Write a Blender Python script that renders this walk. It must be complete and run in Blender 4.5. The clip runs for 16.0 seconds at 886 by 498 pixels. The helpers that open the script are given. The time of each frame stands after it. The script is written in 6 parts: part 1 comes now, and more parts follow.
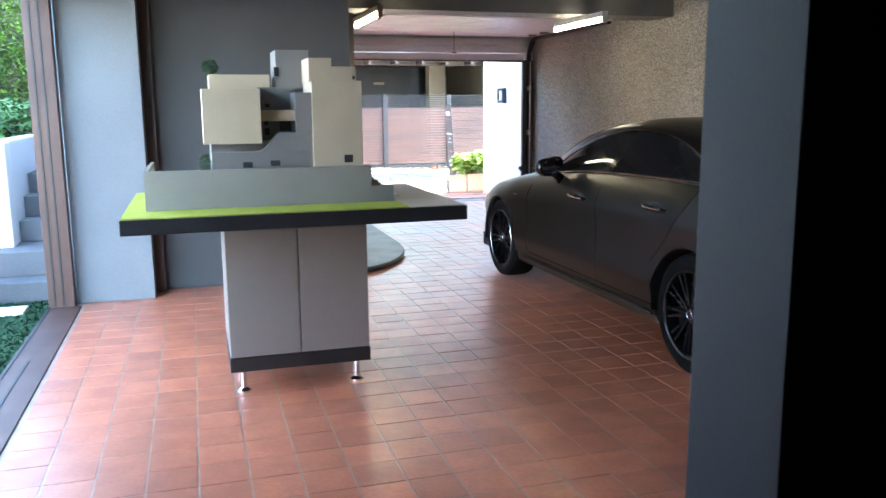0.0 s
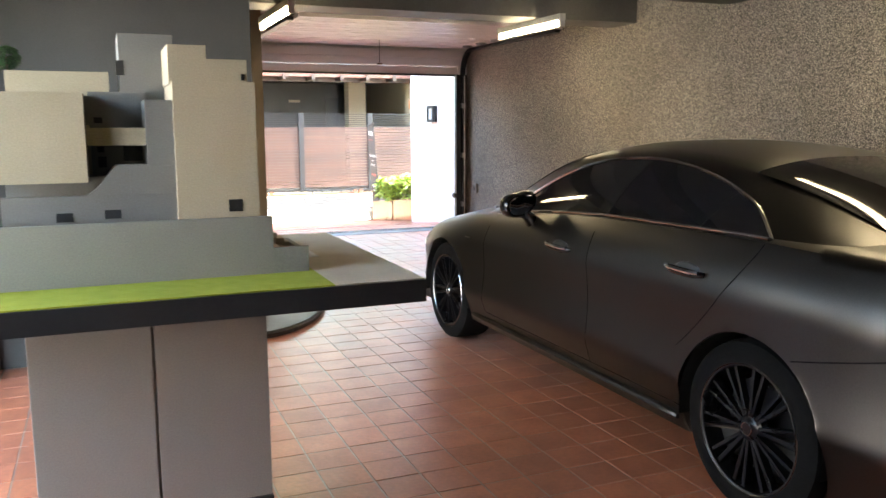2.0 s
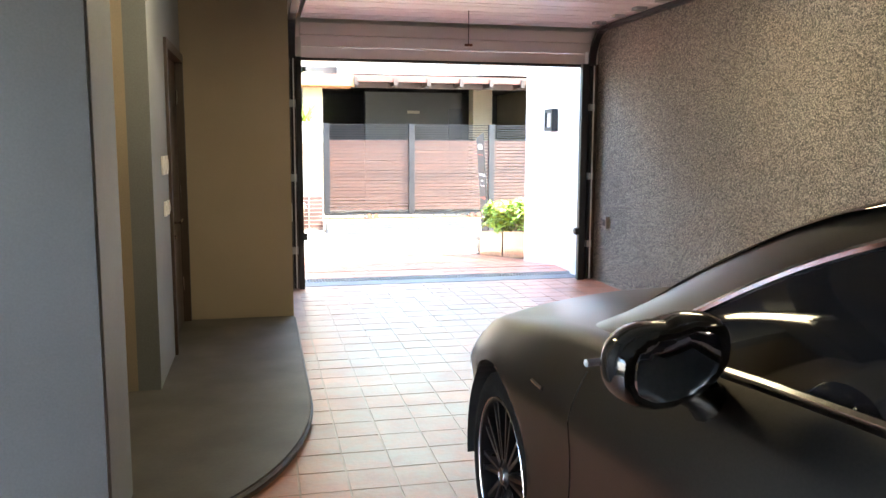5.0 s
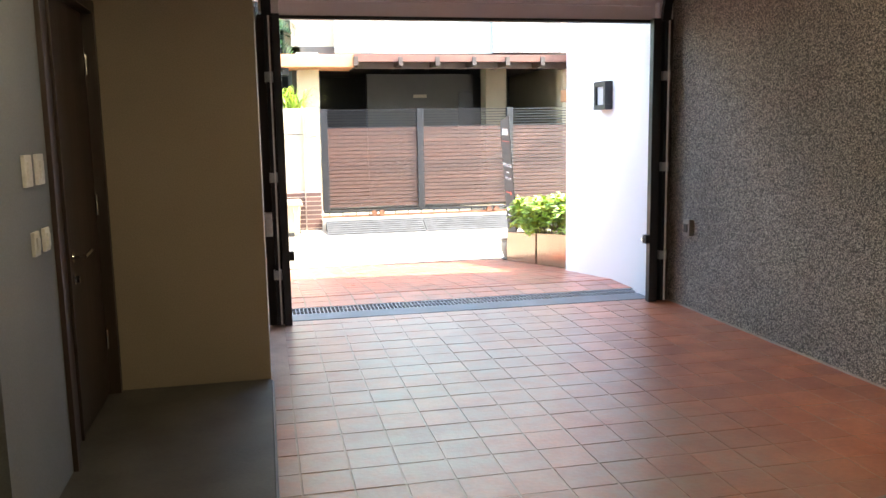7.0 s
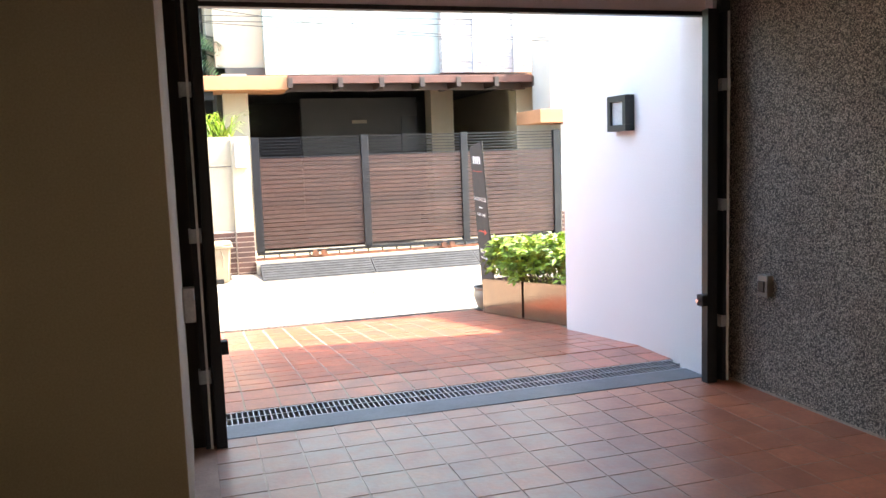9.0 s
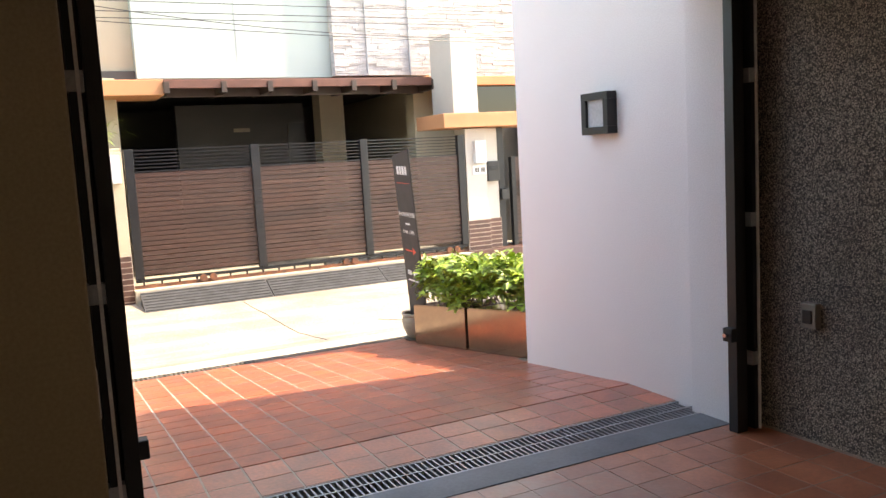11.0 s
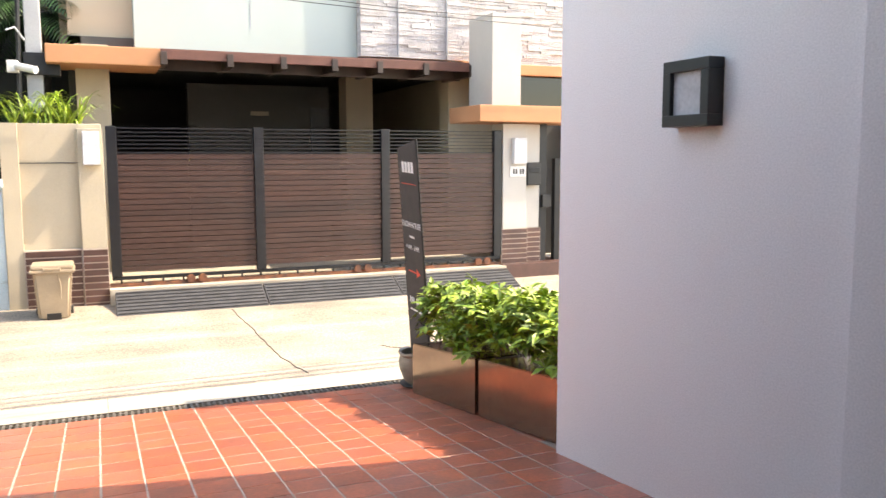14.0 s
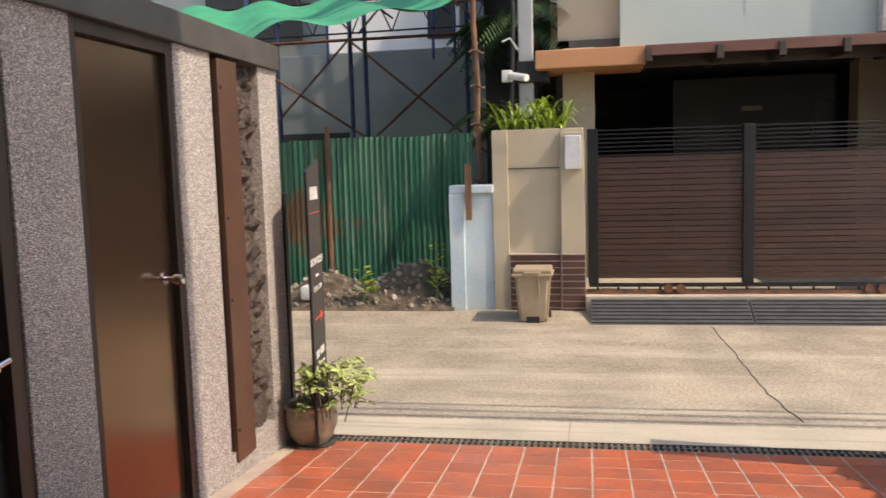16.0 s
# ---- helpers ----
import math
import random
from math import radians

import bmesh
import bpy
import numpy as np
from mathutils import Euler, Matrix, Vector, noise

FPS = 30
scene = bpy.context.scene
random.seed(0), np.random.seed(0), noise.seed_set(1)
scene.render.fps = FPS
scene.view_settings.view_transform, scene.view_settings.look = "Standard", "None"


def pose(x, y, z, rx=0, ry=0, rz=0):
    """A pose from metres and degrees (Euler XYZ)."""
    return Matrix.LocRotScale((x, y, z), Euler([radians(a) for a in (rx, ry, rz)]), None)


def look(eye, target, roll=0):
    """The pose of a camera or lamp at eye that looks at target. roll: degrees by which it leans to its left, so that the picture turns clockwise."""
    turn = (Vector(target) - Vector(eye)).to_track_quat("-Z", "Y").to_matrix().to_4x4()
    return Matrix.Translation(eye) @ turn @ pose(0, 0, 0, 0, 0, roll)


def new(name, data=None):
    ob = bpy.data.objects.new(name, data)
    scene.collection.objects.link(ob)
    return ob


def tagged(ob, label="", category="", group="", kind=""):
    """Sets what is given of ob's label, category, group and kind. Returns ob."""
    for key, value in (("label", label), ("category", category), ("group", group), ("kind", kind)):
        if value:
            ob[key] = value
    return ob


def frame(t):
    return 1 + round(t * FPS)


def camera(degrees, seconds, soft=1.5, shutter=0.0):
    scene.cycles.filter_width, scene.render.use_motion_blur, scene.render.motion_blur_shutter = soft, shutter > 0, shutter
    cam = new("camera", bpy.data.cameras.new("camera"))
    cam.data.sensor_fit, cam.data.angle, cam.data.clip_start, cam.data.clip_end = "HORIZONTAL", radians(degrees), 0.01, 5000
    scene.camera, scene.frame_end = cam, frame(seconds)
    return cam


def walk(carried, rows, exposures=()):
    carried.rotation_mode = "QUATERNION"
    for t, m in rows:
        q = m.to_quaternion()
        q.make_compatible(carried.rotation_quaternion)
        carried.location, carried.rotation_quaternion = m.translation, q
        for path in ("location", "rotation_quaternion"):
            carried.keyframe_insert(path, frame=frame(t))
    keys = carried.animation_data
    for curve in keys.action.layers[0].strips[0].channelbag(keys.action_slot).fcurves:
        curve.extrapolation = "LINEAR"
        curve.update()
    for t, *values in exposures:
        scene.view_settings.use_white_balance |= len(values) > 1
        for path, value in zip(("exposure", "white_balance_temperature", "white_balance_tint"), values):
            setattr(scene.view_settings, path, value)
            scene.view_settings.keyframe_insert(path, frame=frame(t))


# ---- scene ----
cam = camera(57.1, 16.0, shutter=0.12)
PATH = [
    (0, (-0.061, -1.275, 1.511), (0.512, 0.61, 1.166), -0.5),
    (0.5, (-0.043, -0.878, 1.517), (0.317, 1.068, 1.231), -0.4),
    (0.7, (-0.059, -0.726, 1.522), (0.274, 1.228, 1.252), -0.5),
    (1, (-0.046, -0.527, 1.532), (0.328, 1.422, 1.281), -1.1),
    (1.5, (0.078, -0.117, 1.5), (0.761, 1.743, 1.227), -0.5),
    (2, (0.318, 0.25, 1.503), (1.08, 2.074, 1.204), -0.2),
    (2.5, (0.591, 0.641, 1.536), (1.63, 2.314, 1.189), -1.9),
    (3, (0.956, 1.121, 1.453), (1.84, 2.901, 1.232), -0.5),
    (3.5, (1.274, 1.605, 1.467), (2.128, 3.399, 1.24), -0.6),
    (4, (1.598, 2.119, 1.44), (2.295, 3.979, 1.207), -0.1),
    (4.5, (1.709, 2.543, 1.44), (2.232, 4.455, 1.177), -0.1),
    (5, (1.812, 3.077, 1.417), (2.243, 5.015, 1.159), 0.2),
    (7.5, (2.075, 5.553, 1.395), (2.508, 7.482, 1.094), -1.4),
    (8, (2.093, 6.037, 1.409), (2.628, 7.939, 1.102), -1.6),
    (8.5, (2.115, 6.477, 1.421), (2.68, 8.379, 1.17), -1.6),
    (11, (1.98, 8.052, 1.478), (2.851, 9.838, 1.252), -3.2),
    (11.5, (2.148, 8.297, 1.448), (3.132, 10.02, 1.197), -1.6),
    (12, (2.313, 8.575, 1.424), (3.308, 10.296, 1.198), -0.7),
    (12.5, (2.443, 8.855, 1.438), (3.532, 10.519, 1.224), -1.7),
    (13, (2.681, 9.077, 1.424), (3.779, 10.734, 1.203), 0.2),
    (13.5, (2.853, 9.313, 1.426), (3.818, 11.051, 1.199), 1.8),
    (14, (2.98, 9.63, 1.45), (3.76, 11.458, 1.222), -0.1),
    (14.5, (3.119, 9.942, 1.45), (3.608, 11.867, 1.213), -0.9),
    (15, (3.153, 10.185, 1.448), (3.422, 12.152, 1.204), -0.5),
    (15.5, (3.163, 10.38, 1.469), (3.218, 12.365, 1.232), -1.5),
    (16, (3.135, 10.526, 1.46), (2.784, 12.484, 1.251), -1.7),
]
# exposure, white balance and light levels
EXPOSURES = [(0, 4.85, 6000, 5), (0.9, 4.45, 8500, 11), (1.8, 4.75, 7700, 8), (2.5, 5.1, 6700, 4), (5.2, 5.05, 6900, 5), (7.3, 4.15, 7300, 7), (8.7, 3.75, 7300, 9), (10.8, 2.9, 8600, 13), (12.5, 2.65, 8600, 14), (13.6, 2.85, 8400, 13), (14.5, 1.85, 8100, 14), (15.2, 1.45, 8100, 15), (16, 1.35, 8100, 15)]
SKY_STRENGTH, SUN_STRENGTH, W_GARDEN, W_TUBE = 0.15, 1.75, 0.6, 0.38
walk(cam, [(t, look(e, a, r)) for t, e, a, r in PATH], EXPOSURES)

# ---- world and lights ----
SUN_DIR = Vector((1.56, -0.37, 1.86)).normalized()
world = bpy.data.worlds.new("world")
scene.world = world
world.use_nodes = True
wn = world.node_tree
sky = wn.nodes.new("ShaderNodeTexSky")
sky.sky_type, sky.sun_disc = "NISHITA", False
sky.sun_elevation = math.asin(SUN_DIR.z)
sky.sun_rotation = math.atan2(SUN_DIR.x, SUN_DIR.y)
wn.links.new(sky.outputs[0], wn.nodes["Background"].inputs[0])
wn.nodes["Background"].inputs[1].default_value = SKY_STRENGTH
sun = new("sun", bpy.data.lights.new("sun", "SUN"))
sun.data.energy, sun.data.angle, sun.data.color = SUN_STRENGTH, radians(0.5), (1.0, 0.95, 0.86)
sun.matrix_world = look(SUN_DIR * 40, (0, 0, 0))


def area_lamp(name, m, sx, sy, watts, colour):
    d = bpy.data.lights.new(name, "AREA")
    d.shape, d.size, d.size_y, d.energy, d.color = "RECTANGLE", sx, sy, watts, colour
    ob = new(name, d)
    ob.matrix_world = m
    return ob


# added area lamps: stand-in daylight in the garden opening, light of the tubes
area_lamp("garden_daylight", look((-1.25, 3.4, 1.75), (0.25, 3.3, 0.2)), 3.4, 1.3, W_GARDEN, (0.92, 0.97, 1.0))
TUBES = ((1.75, 7.32, 2.40), (4.17, 7.32, 2.40), (4.17, 3.30, 2.66))
for lx, ly, lz in TUBES:
    area_lamp("tube_light", look((lx, ly, lz - 0.055), (lx, ly + 0.01, 0)), 0.1, 1.2, W_TUBE, (1.0, 0.80, 0.50))


# ---- materials ----
def mat(name, c1, c2=None, scale=3.0, rough=0.6, metal=0.0, bump=0.15, fine=60.0, spec=0.5, rnd=0.0, stretch=(1, 1, 1), coat=0.0, rvar=0.1, dist=0.01, contrast=(0.35, 0.65), grain=0.1):
    """Two colours mixed by a broad noise, a fine grain over it, bump and uneven gloss; rnd: spread between pieces."""
    m = bpy.data.materials.new(name)
    m.use_nodes = True
    t = m.node_tree
    n, l = t.nodes, t.links
    b = n["Principled BSDF"]
    c2 = c2 or tuple(v * 0.8 for v in c1)
    geo = n.new("ShaderNodeNewGeometry")
    mp = n.new("ShaderNodeMapping")
    mp.inputs["Scale"].default_value = stretch
    l.new(geo.outputs["Position"], mp.inputs[0])
    big = n.new("ShaderNodeTexNoise")
    big.inputs["Scale"].default_value, big.inputs["Detail"].default_value = scale, 5
    small = n.new("ShaderNodeTexNoise")
    small.inputs["Scale"].default_value, small.inputs["Detail"].default_value = fine, 4
    for q in (big, small):
        l.new(mp.outputs[0], q.inputs["Vector"])
    ramp = n.new("ShaderNodeMapRange")
    ramp.inputs[1].default_value, ramp.inputs[2].default_value = contrast
    l.new(big.outputs[0], ramp.inputs[0])
    mix = n.new("ShaderNodeMix")
    mix.data_type = "RGBA"
    mix.inputs[6].default_value, mix.inputs[7].default_value = (*c1, 1), (*c2, 1)
    l.new(ramp.outputs[0], mix.inputs[0])
    hsv = n.new("ShaderNodeHueSaturation")
    l.new(mix.outputs[2], hsv.inputs["Color"])
    val = n.new("ShaderNodeMapRange")
    val.inputs[1].default_value, val.inputs[2].default_value = 0.3, 0.7
    val.inputs[3].default_value, val.inputs[4].default_value = 1 - grain, 1 + grain
    l.new(small.outputs[0], val.inputs[0])
    out = val.outputs[0]
    if rnd:
        info = n.new("ShaderNodeObjectInfo")
        isl = n.new("ShaderNodeNewGeometry")
        add = n.new("ShaderNodeMath")
        l.new(info.outputs["Random"], add.inputs[0])
        l.new(isl.outputs["Random Per Island"], add.inputs[1])
        fr = n.new("ShaderNodeMath")
        fr.operation = "FRACT"
        l.new(add.outputs[0], fr.inputs[0])
        mr = n.new("ShaderNodeMapRange")
        mr.inputs[3].default_value, mr.inputs[4].default_value = 1 - rnd, 1 + rnd
        l.new(fr.outputs[0], mr.inputs[0])
        mul = n.new("ShaderNodeMath")
        mul.operation = "MULTIPLY"
        l.new(out, mul.inputs[0])
        l.new(mr.outputs[0], mul.inputs[1])
        out = mul.outputs[0]
    l.new(out, hsv.inputs["Value"])
    l.new(hsv.outputs[0], b.inputs["Base Color"])
    rr = n.new("ShaderNodeMapRange")
    rr.inputs[3].default_value, rr.inputs[4].default_value = max(0.02, rough - rvar), min(1, rough + rvar)
    l.new(big.outputs[0], rr.inputs[0])
    l.new(rr.outputs[0], b.inputs["Roughness"])
    b.inputs["Metallic"].default_value = metal
    b.inputs["Specular IOR Level"].default_value = spec
    b.inputs["Coat Weight"].default_value, b.inputs["Coat Roughness"].default_value = coat, 0.3
    if bump:
        bp = n.new("ShaderNodeBump")
        bp.inputs["Strength"].default_value, bp.inputs["Distance"].default_value = bump, dist
        l.new(small.outputs[0], bp.inputs["Height"])
        l.new(bp.outputs[0], b.inputs["Normal"])
    return m


def pebble(name, dark, light, size=130.0, bump=0.9):
    """Exposed aggregate: small stones of many greys set in dark cement."""
    m = mat(name, dark, light, 2.0, 0.75, 0, 0, 40)
    t = m.node_tree
    n, l = t.nodes, t.links
    b = n["Principled BSDF"]
    geo = n.new("ShaderNodeNewGeometry")
    v = n.new("ShaderNodeTexVoronoi")
    v.inputs["Scale"].default_value = size
    l.new(geo.outputs["Position"], v.inputs["Vector"])
    sep = n.new("ShaderNodeSeparateColor")
    l.new(v.outputs["Color"], sep.inputs[0])
    mix = n.new("ShaderNodeMix")
    mix.data_type = "RGBA"
    mix.inputs[6].default_value, mix.inputs[7].default_value = (*dark, 1), (*light, 1)
    pw = n.new("ShaderNodeMath")
    pw.operation = "POWER"
    pw.inputs[1].default_value = 2.3
    l.new(sep.outputs[0], pw.inputs[0])
    l.new(pw.outputs[0], mix.inputs[0])
    big = n.new("ShaderNodeTexNoise")
    big.inputs["Scale"].default_value = 1.2
    l.new(geo.outputs["Position"], big.inputs["Vector"])
    mr = n.new("ShaderNodeMapRange")
    mr.inputs[1].default_value, mr.inputs[2].default_value, mr.inputs[3].default_value, mr.inputs[4].default_value = 0.3, 0.7, 0.85, 1.15
    l.new(big.outputs[0], mr.inputs[0])
    hsv = n.new("ShaderNodeHueSaturation")
    l.new(mix.outputs[2], hsv.inputs["Color"])
    l.new(mr.outputs[0], hsv.inputs["Value"])
    l.new(hsv.outputs[0], b.inputs["Base Color"])
    inv = n.new("ShaderNodeMath")
    inv.operation = "SUBTRACT"
    inv.inputs[0].default_value = 1
    l.new(v.outputs["Distance"], inv.inputs[1])
    bp = n.new("ShaderNodeBump")
    bp.inputs["Strength"].default_value, bp.inputs["Distance"].default_value = bump, 0.006
    l.new(inv.outputs[0], bp.inputs["Height"])
    l.new(bp.outputs[0], b.inputs["Normal"])
    return m


def glow(name, colour, strength):
    m = bpy.data.materials.new(name)
    m.use_nodes = True
    b = m.node_tree.nodes["Principled BSDF"]
    b.inputs["Base Color"].default_value = (*colour, 1)
    b.inputs["Emission Color"].default_value = (*colour, 1)
    b.inputs["Emission Strength"].default_value = strength
    return m


M_TILE = mat("terracotta_tile", (0.53, 0.175, 0.085), (0.42, 0.135, 0.07), 5, 0.36, 0, 0.12, 45, rnd=0.16, rvar=0.12, spec=0.8, coat=0.3)
M_TILE_OUT = mat("glazed_red_tile", (0.50, 0.118, 0.055), (0.35, 0.105, 0.065), 5, 0.36, 0, 0.12, 50, rnd=0.16, grain=0.18, spec=0.8, coat=0.4)
M_GROUT = mat("tile_grout", (0.46, 0.33, 0.26), (0.33, 0.23, 0.18), 6, 0.5, 0, 0.15, 90, coat=0.4)


def scuff_and_sheen(m, lane_tone, x0, half, y0, most):
    """Pale tyre and foot wear on the driven lane, reflected sheen painted in with it, broken up by noise at two sizes.
    """
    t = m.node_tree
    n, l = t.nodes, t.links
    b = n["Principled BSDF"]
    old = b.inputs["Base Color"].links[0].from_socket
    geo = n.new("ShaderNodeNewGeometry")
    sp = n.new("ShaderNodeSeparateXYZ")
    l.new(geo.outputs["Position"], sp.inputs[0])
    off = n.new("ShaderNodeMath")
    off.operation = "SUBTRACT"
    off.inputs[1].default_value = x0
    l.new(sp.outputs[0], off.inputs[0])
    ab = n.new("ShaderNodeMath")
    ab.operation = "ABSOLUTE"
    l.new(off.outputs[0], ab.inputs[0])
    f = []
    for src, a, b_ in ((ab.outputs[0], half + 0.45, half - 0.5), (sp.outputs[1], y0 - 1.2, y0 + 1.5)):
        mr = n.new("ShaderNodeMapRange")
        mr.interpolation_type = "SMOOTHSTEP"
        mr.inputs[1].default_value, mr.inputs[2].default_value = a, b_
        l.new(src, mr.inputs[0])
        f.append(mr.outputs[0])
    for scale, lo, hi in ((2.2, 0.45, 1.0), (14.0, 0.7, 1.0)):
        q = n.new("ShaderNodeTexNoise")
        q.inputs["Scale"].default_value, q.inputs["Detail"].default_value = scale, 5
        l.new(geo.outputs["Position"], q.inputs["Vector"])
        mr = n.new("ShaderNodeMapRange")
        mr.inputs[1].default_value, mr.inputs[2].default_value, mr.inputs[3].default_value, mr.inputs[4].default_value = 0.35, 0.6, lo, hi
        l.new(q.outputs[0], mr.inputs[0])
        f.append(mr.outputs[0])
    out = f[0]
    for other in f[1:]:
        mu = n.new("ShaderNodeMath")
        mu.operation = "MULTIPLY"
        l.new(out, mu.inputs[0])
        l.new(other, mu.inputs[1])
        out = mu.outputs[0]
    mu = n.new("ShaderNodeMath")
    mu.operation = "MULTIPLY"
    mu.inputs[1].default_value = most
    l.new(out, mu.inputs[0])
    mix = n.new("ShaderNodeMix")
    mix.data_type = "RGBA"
    mix.inputs[7].default_value = (*lane_tone, 1)
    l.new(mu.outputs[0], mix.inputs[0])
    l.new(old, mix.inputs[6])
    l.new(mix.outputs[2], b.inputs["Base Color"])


# Lane grey is part wear, part daylight reflection put into the tile colour.
scuff_and_sheen(M_TILE, (0.33, 0.30, 0.27), 2.95, 1.25, 5.2, 0.80)
M_GROUT_OUT = mat("pale_grout", (0.46, 0.37, 0.30), (0.36, 0.29, 0.24), 6, 0.9, 0, 0.3, 90)
M_GREY = mat("grey_paint", (0.175, 0.19, 0.20), (0.155, 0.168, 0.178), 1.5, 0.6, 0, 0.05, 120)
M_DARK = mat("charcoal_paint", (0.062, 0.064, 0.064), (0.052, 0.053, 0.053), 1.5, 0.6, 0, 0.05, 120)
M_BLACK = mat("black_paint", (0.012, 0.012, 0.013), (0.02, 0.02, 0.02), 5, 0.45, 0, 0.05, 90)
# Grey paint darkened: the shade on the entrance wall end is in the colour.
M_SHADED_COLUMN = mat("grey_paint_darkened_for_shade", (0.026, 0.028, 0.031), (0.021, 0.023, 0.026), 1.5, 0.6, 0, 0.05, 120)
M_CEIL = mat("ceiling_paint", (0.20, 0.195, 0.19), (0.17, 0.166, 0.162), 2, 0.7, 0, 0.05, 90)
M_BEAM = mat("beam_paint", (0.13, 0.125, 0.12), (0.10, 0.097, 0.093), 2, 0.6, 0, 0.05, 90)
M_BEIGE = mat("beige_render", (0.33, 0.275, 0.21), (0.30, 0.25, 0.19), 1.2, 0.75, 0, 0.06, 150)
M_WHITE = mat("white_render", (0.885, 0.85, 0.825), (0.855, 0.82, 0.795), 1.0, 0.8, 0, 0.08, 150)
M_PEB = pebble("pebble_wall", (0.052, 0.048, 0.044), (0.60, 0.53, 0.44), 185)
M_PEB2 = pebble("washed_gravel_wall", (0.25, 0.225, 0.21), (0.86, 0.78, 0.72), 200, 1.0)
M_SLAB = mat("slate_slab", (0.080, 0.077, 0.072), (0.055, 0.053, 0.050), 3, 0.45, 0, 0.08, 70)
M_BROWN = mat("bronze_aluminium", (0.135, 0.070, 0.049), (0.11, 0.057, 0.040), 3, 0.4, 0.35, 0.03, 200)
M_FRAME = mat("dark_bronze_frame", (0.085, 0.041, 0.029), (0.07, 0.034, 0.024), 3, 0.45, 0.1, 0.03, 200)
M_WOOD = mat("dark_wood", (0.055, 0.035, 0.026), (0.035, 0.024, 0.019), 4, 0.45, 0, 0.15, 60, stretch=(1, 1, 0.06))
M_STEEL = mat("brushed_bronze_steel", (0.30, 0.20, 0.135), (0.26, 0.17, 0.115), 2, 0.22, 0.9, 0.02, 220, stretch=(1, 1, 0.02), rvar=0.05)
M_CHROME = mat("chrome", (0.75, 0.75, 0.76), (0.65, 0.65, 0.66), 6, 0.12, 1, 0, 80, rvar=0.05)
M_ALU = mat("galvanised_steel", (0.42, 0.43, 0.44), (0.34, 0.35, 0.36), 8, 0.4, 0.7, 0.06, 90)
M_PINK = mat("door_panel_white", (0.82, 0.76, 0.77), (0.79, 0.73, 0.74), 1.5, 0.36, 0, 0.0, 150, rvar=0.02)
M_PLASTIC = mat("white_plastic", (0.72, 0.71, 0.68), None, 8, 0.4, 0, 0, 90)
M_TUBE = glow("tube_glow", (1.0, 0.86, 0.60), 1.5)
M_CAB = mat("silver_laminate", (0.235, 0.212, 0.19), (0.215, 0.194, 0.174), 2, 0.4, 0.15, 0.02, 200)
M_MBEIGE = mat("model_card_cream", (0.47, 0.39, 0.27), (0.44, 0.365, 0.25), 4, 0.7, 0, 0.02, 200)
M_MGREY = mat("model_card_grey", (0.19, 0.182, 0.165), (0.17, 0.163, 0.15), 4, 0.7, 0, 0.02, 200)
M_MWALL = mat("model_wall_grey", (0.25, 0.235, 0.20), (0.23, 0.216, 0.185), 4, 0.7, 0, 0.02, 200)
M_LIME = mat("lime_baize", (0.38, 0.40, 0.035), (0.33, 0.36, 0.03), 20, 0.9, 0, 0.3, 300)
M_PAPER = mat("model_paving", (0.62, 0.53, 0.41), (0.57, 0.485, 0.37), 8, 0.7, 0, 0.02, 200)
M_LEAF = mat("leaf_bright", (0.37, 0.47, 0.055), (0.13, 0.24, 0.025), 12, 0.45, 0, 0.05, 60, rnd=0.45)
M_LEAF2 = mat("leaf_dark", (0.035, 0.09, 0.022), (0.02, 0.055, 0.016), 9, 0.5, 0, 0.05, 60, rnd=0.45)
M_LEAF3 = mat("leaf_mid", (0.09, 0.20, 0.035), (0.05, 0.13, 0.025), 6, 0.5, 0, 0.05, 60, rnd=0.5)
M_DRAC = mat("leaf_dracaena", (0.075, 0.18, 0.085), (0.045, 0.12, 0.06), 6, 0.4, 0, 0.05, 60, rnd=0.4)
M_HEDGE = mat("leaf_hedge", (0.15, 0.28, 0.03), (0.065, 0.15, 0.02), 5, 0.5, 0, 0.05, 60, rnd=0.5)
M_VARIEG = mat("leaf_variegated", (0.45, 0.47, 0.18), (0.17, 0.28, 0.06), 45, 0.5, 0, 0.05, 60, rnd=0.3)
M_GRASS = mat("mondo_grass", (0.022, 0.065, 0.03), (0.04, 0.10, 0.045), 14, 0.5, 0, 0.05, 60, rnd=0.4)
M_SOIL = mat("soil", (0.15, 0.11, 0.075), (0.06, 0.044, 0.032), 7, 0.95, 0, 0.9, 30, dist=0.03)
M_BARK = mat("bark", (0.17, 0.135, 0.105), (0.10, 0.078, 0.06), 9, 0.9, 0, 0.6, 40)
M_TIMBER = mat("weathered_timber", (0.22, 0.105, 0.06), (0.09, 0.05, 0.035), 8, 0.8, 0, 0.3, 50, stretch=(1, 1, 0.15))
M_RUST = mat("rusty_steel", (0.26, 0.10, 0.05), (0.11, 0.06, 0.045), 11, 0.8, 0.3, 0.3, 60)
M_CONC = mat("street_concrete", (0.37, 0.31, 0.235), (0.24, 0.20, 0.155), 1.1, 0.9, 0, 0.8, 38, dist=0.015, grain=0.32)
M_CONC2 = mat("pale_concrete", (0.48, 0.42, 0.33), (0.38, 0.33, 0.26), 1.5, 0.85, 0, 0.3, 60)
M_CEMENT = mat("grey_cement", (0.37, 0.39, 0.40), (0.31, 0.325, 0.335), 1.3, 0.8, 0, 0.15, 60)
M_STONE_STEP = mat("garden_step_cement", (0.12, 0.125, 0.13), (0.085, 0.09, 0.095), 2, 0.75, 0, 0.15, 60)
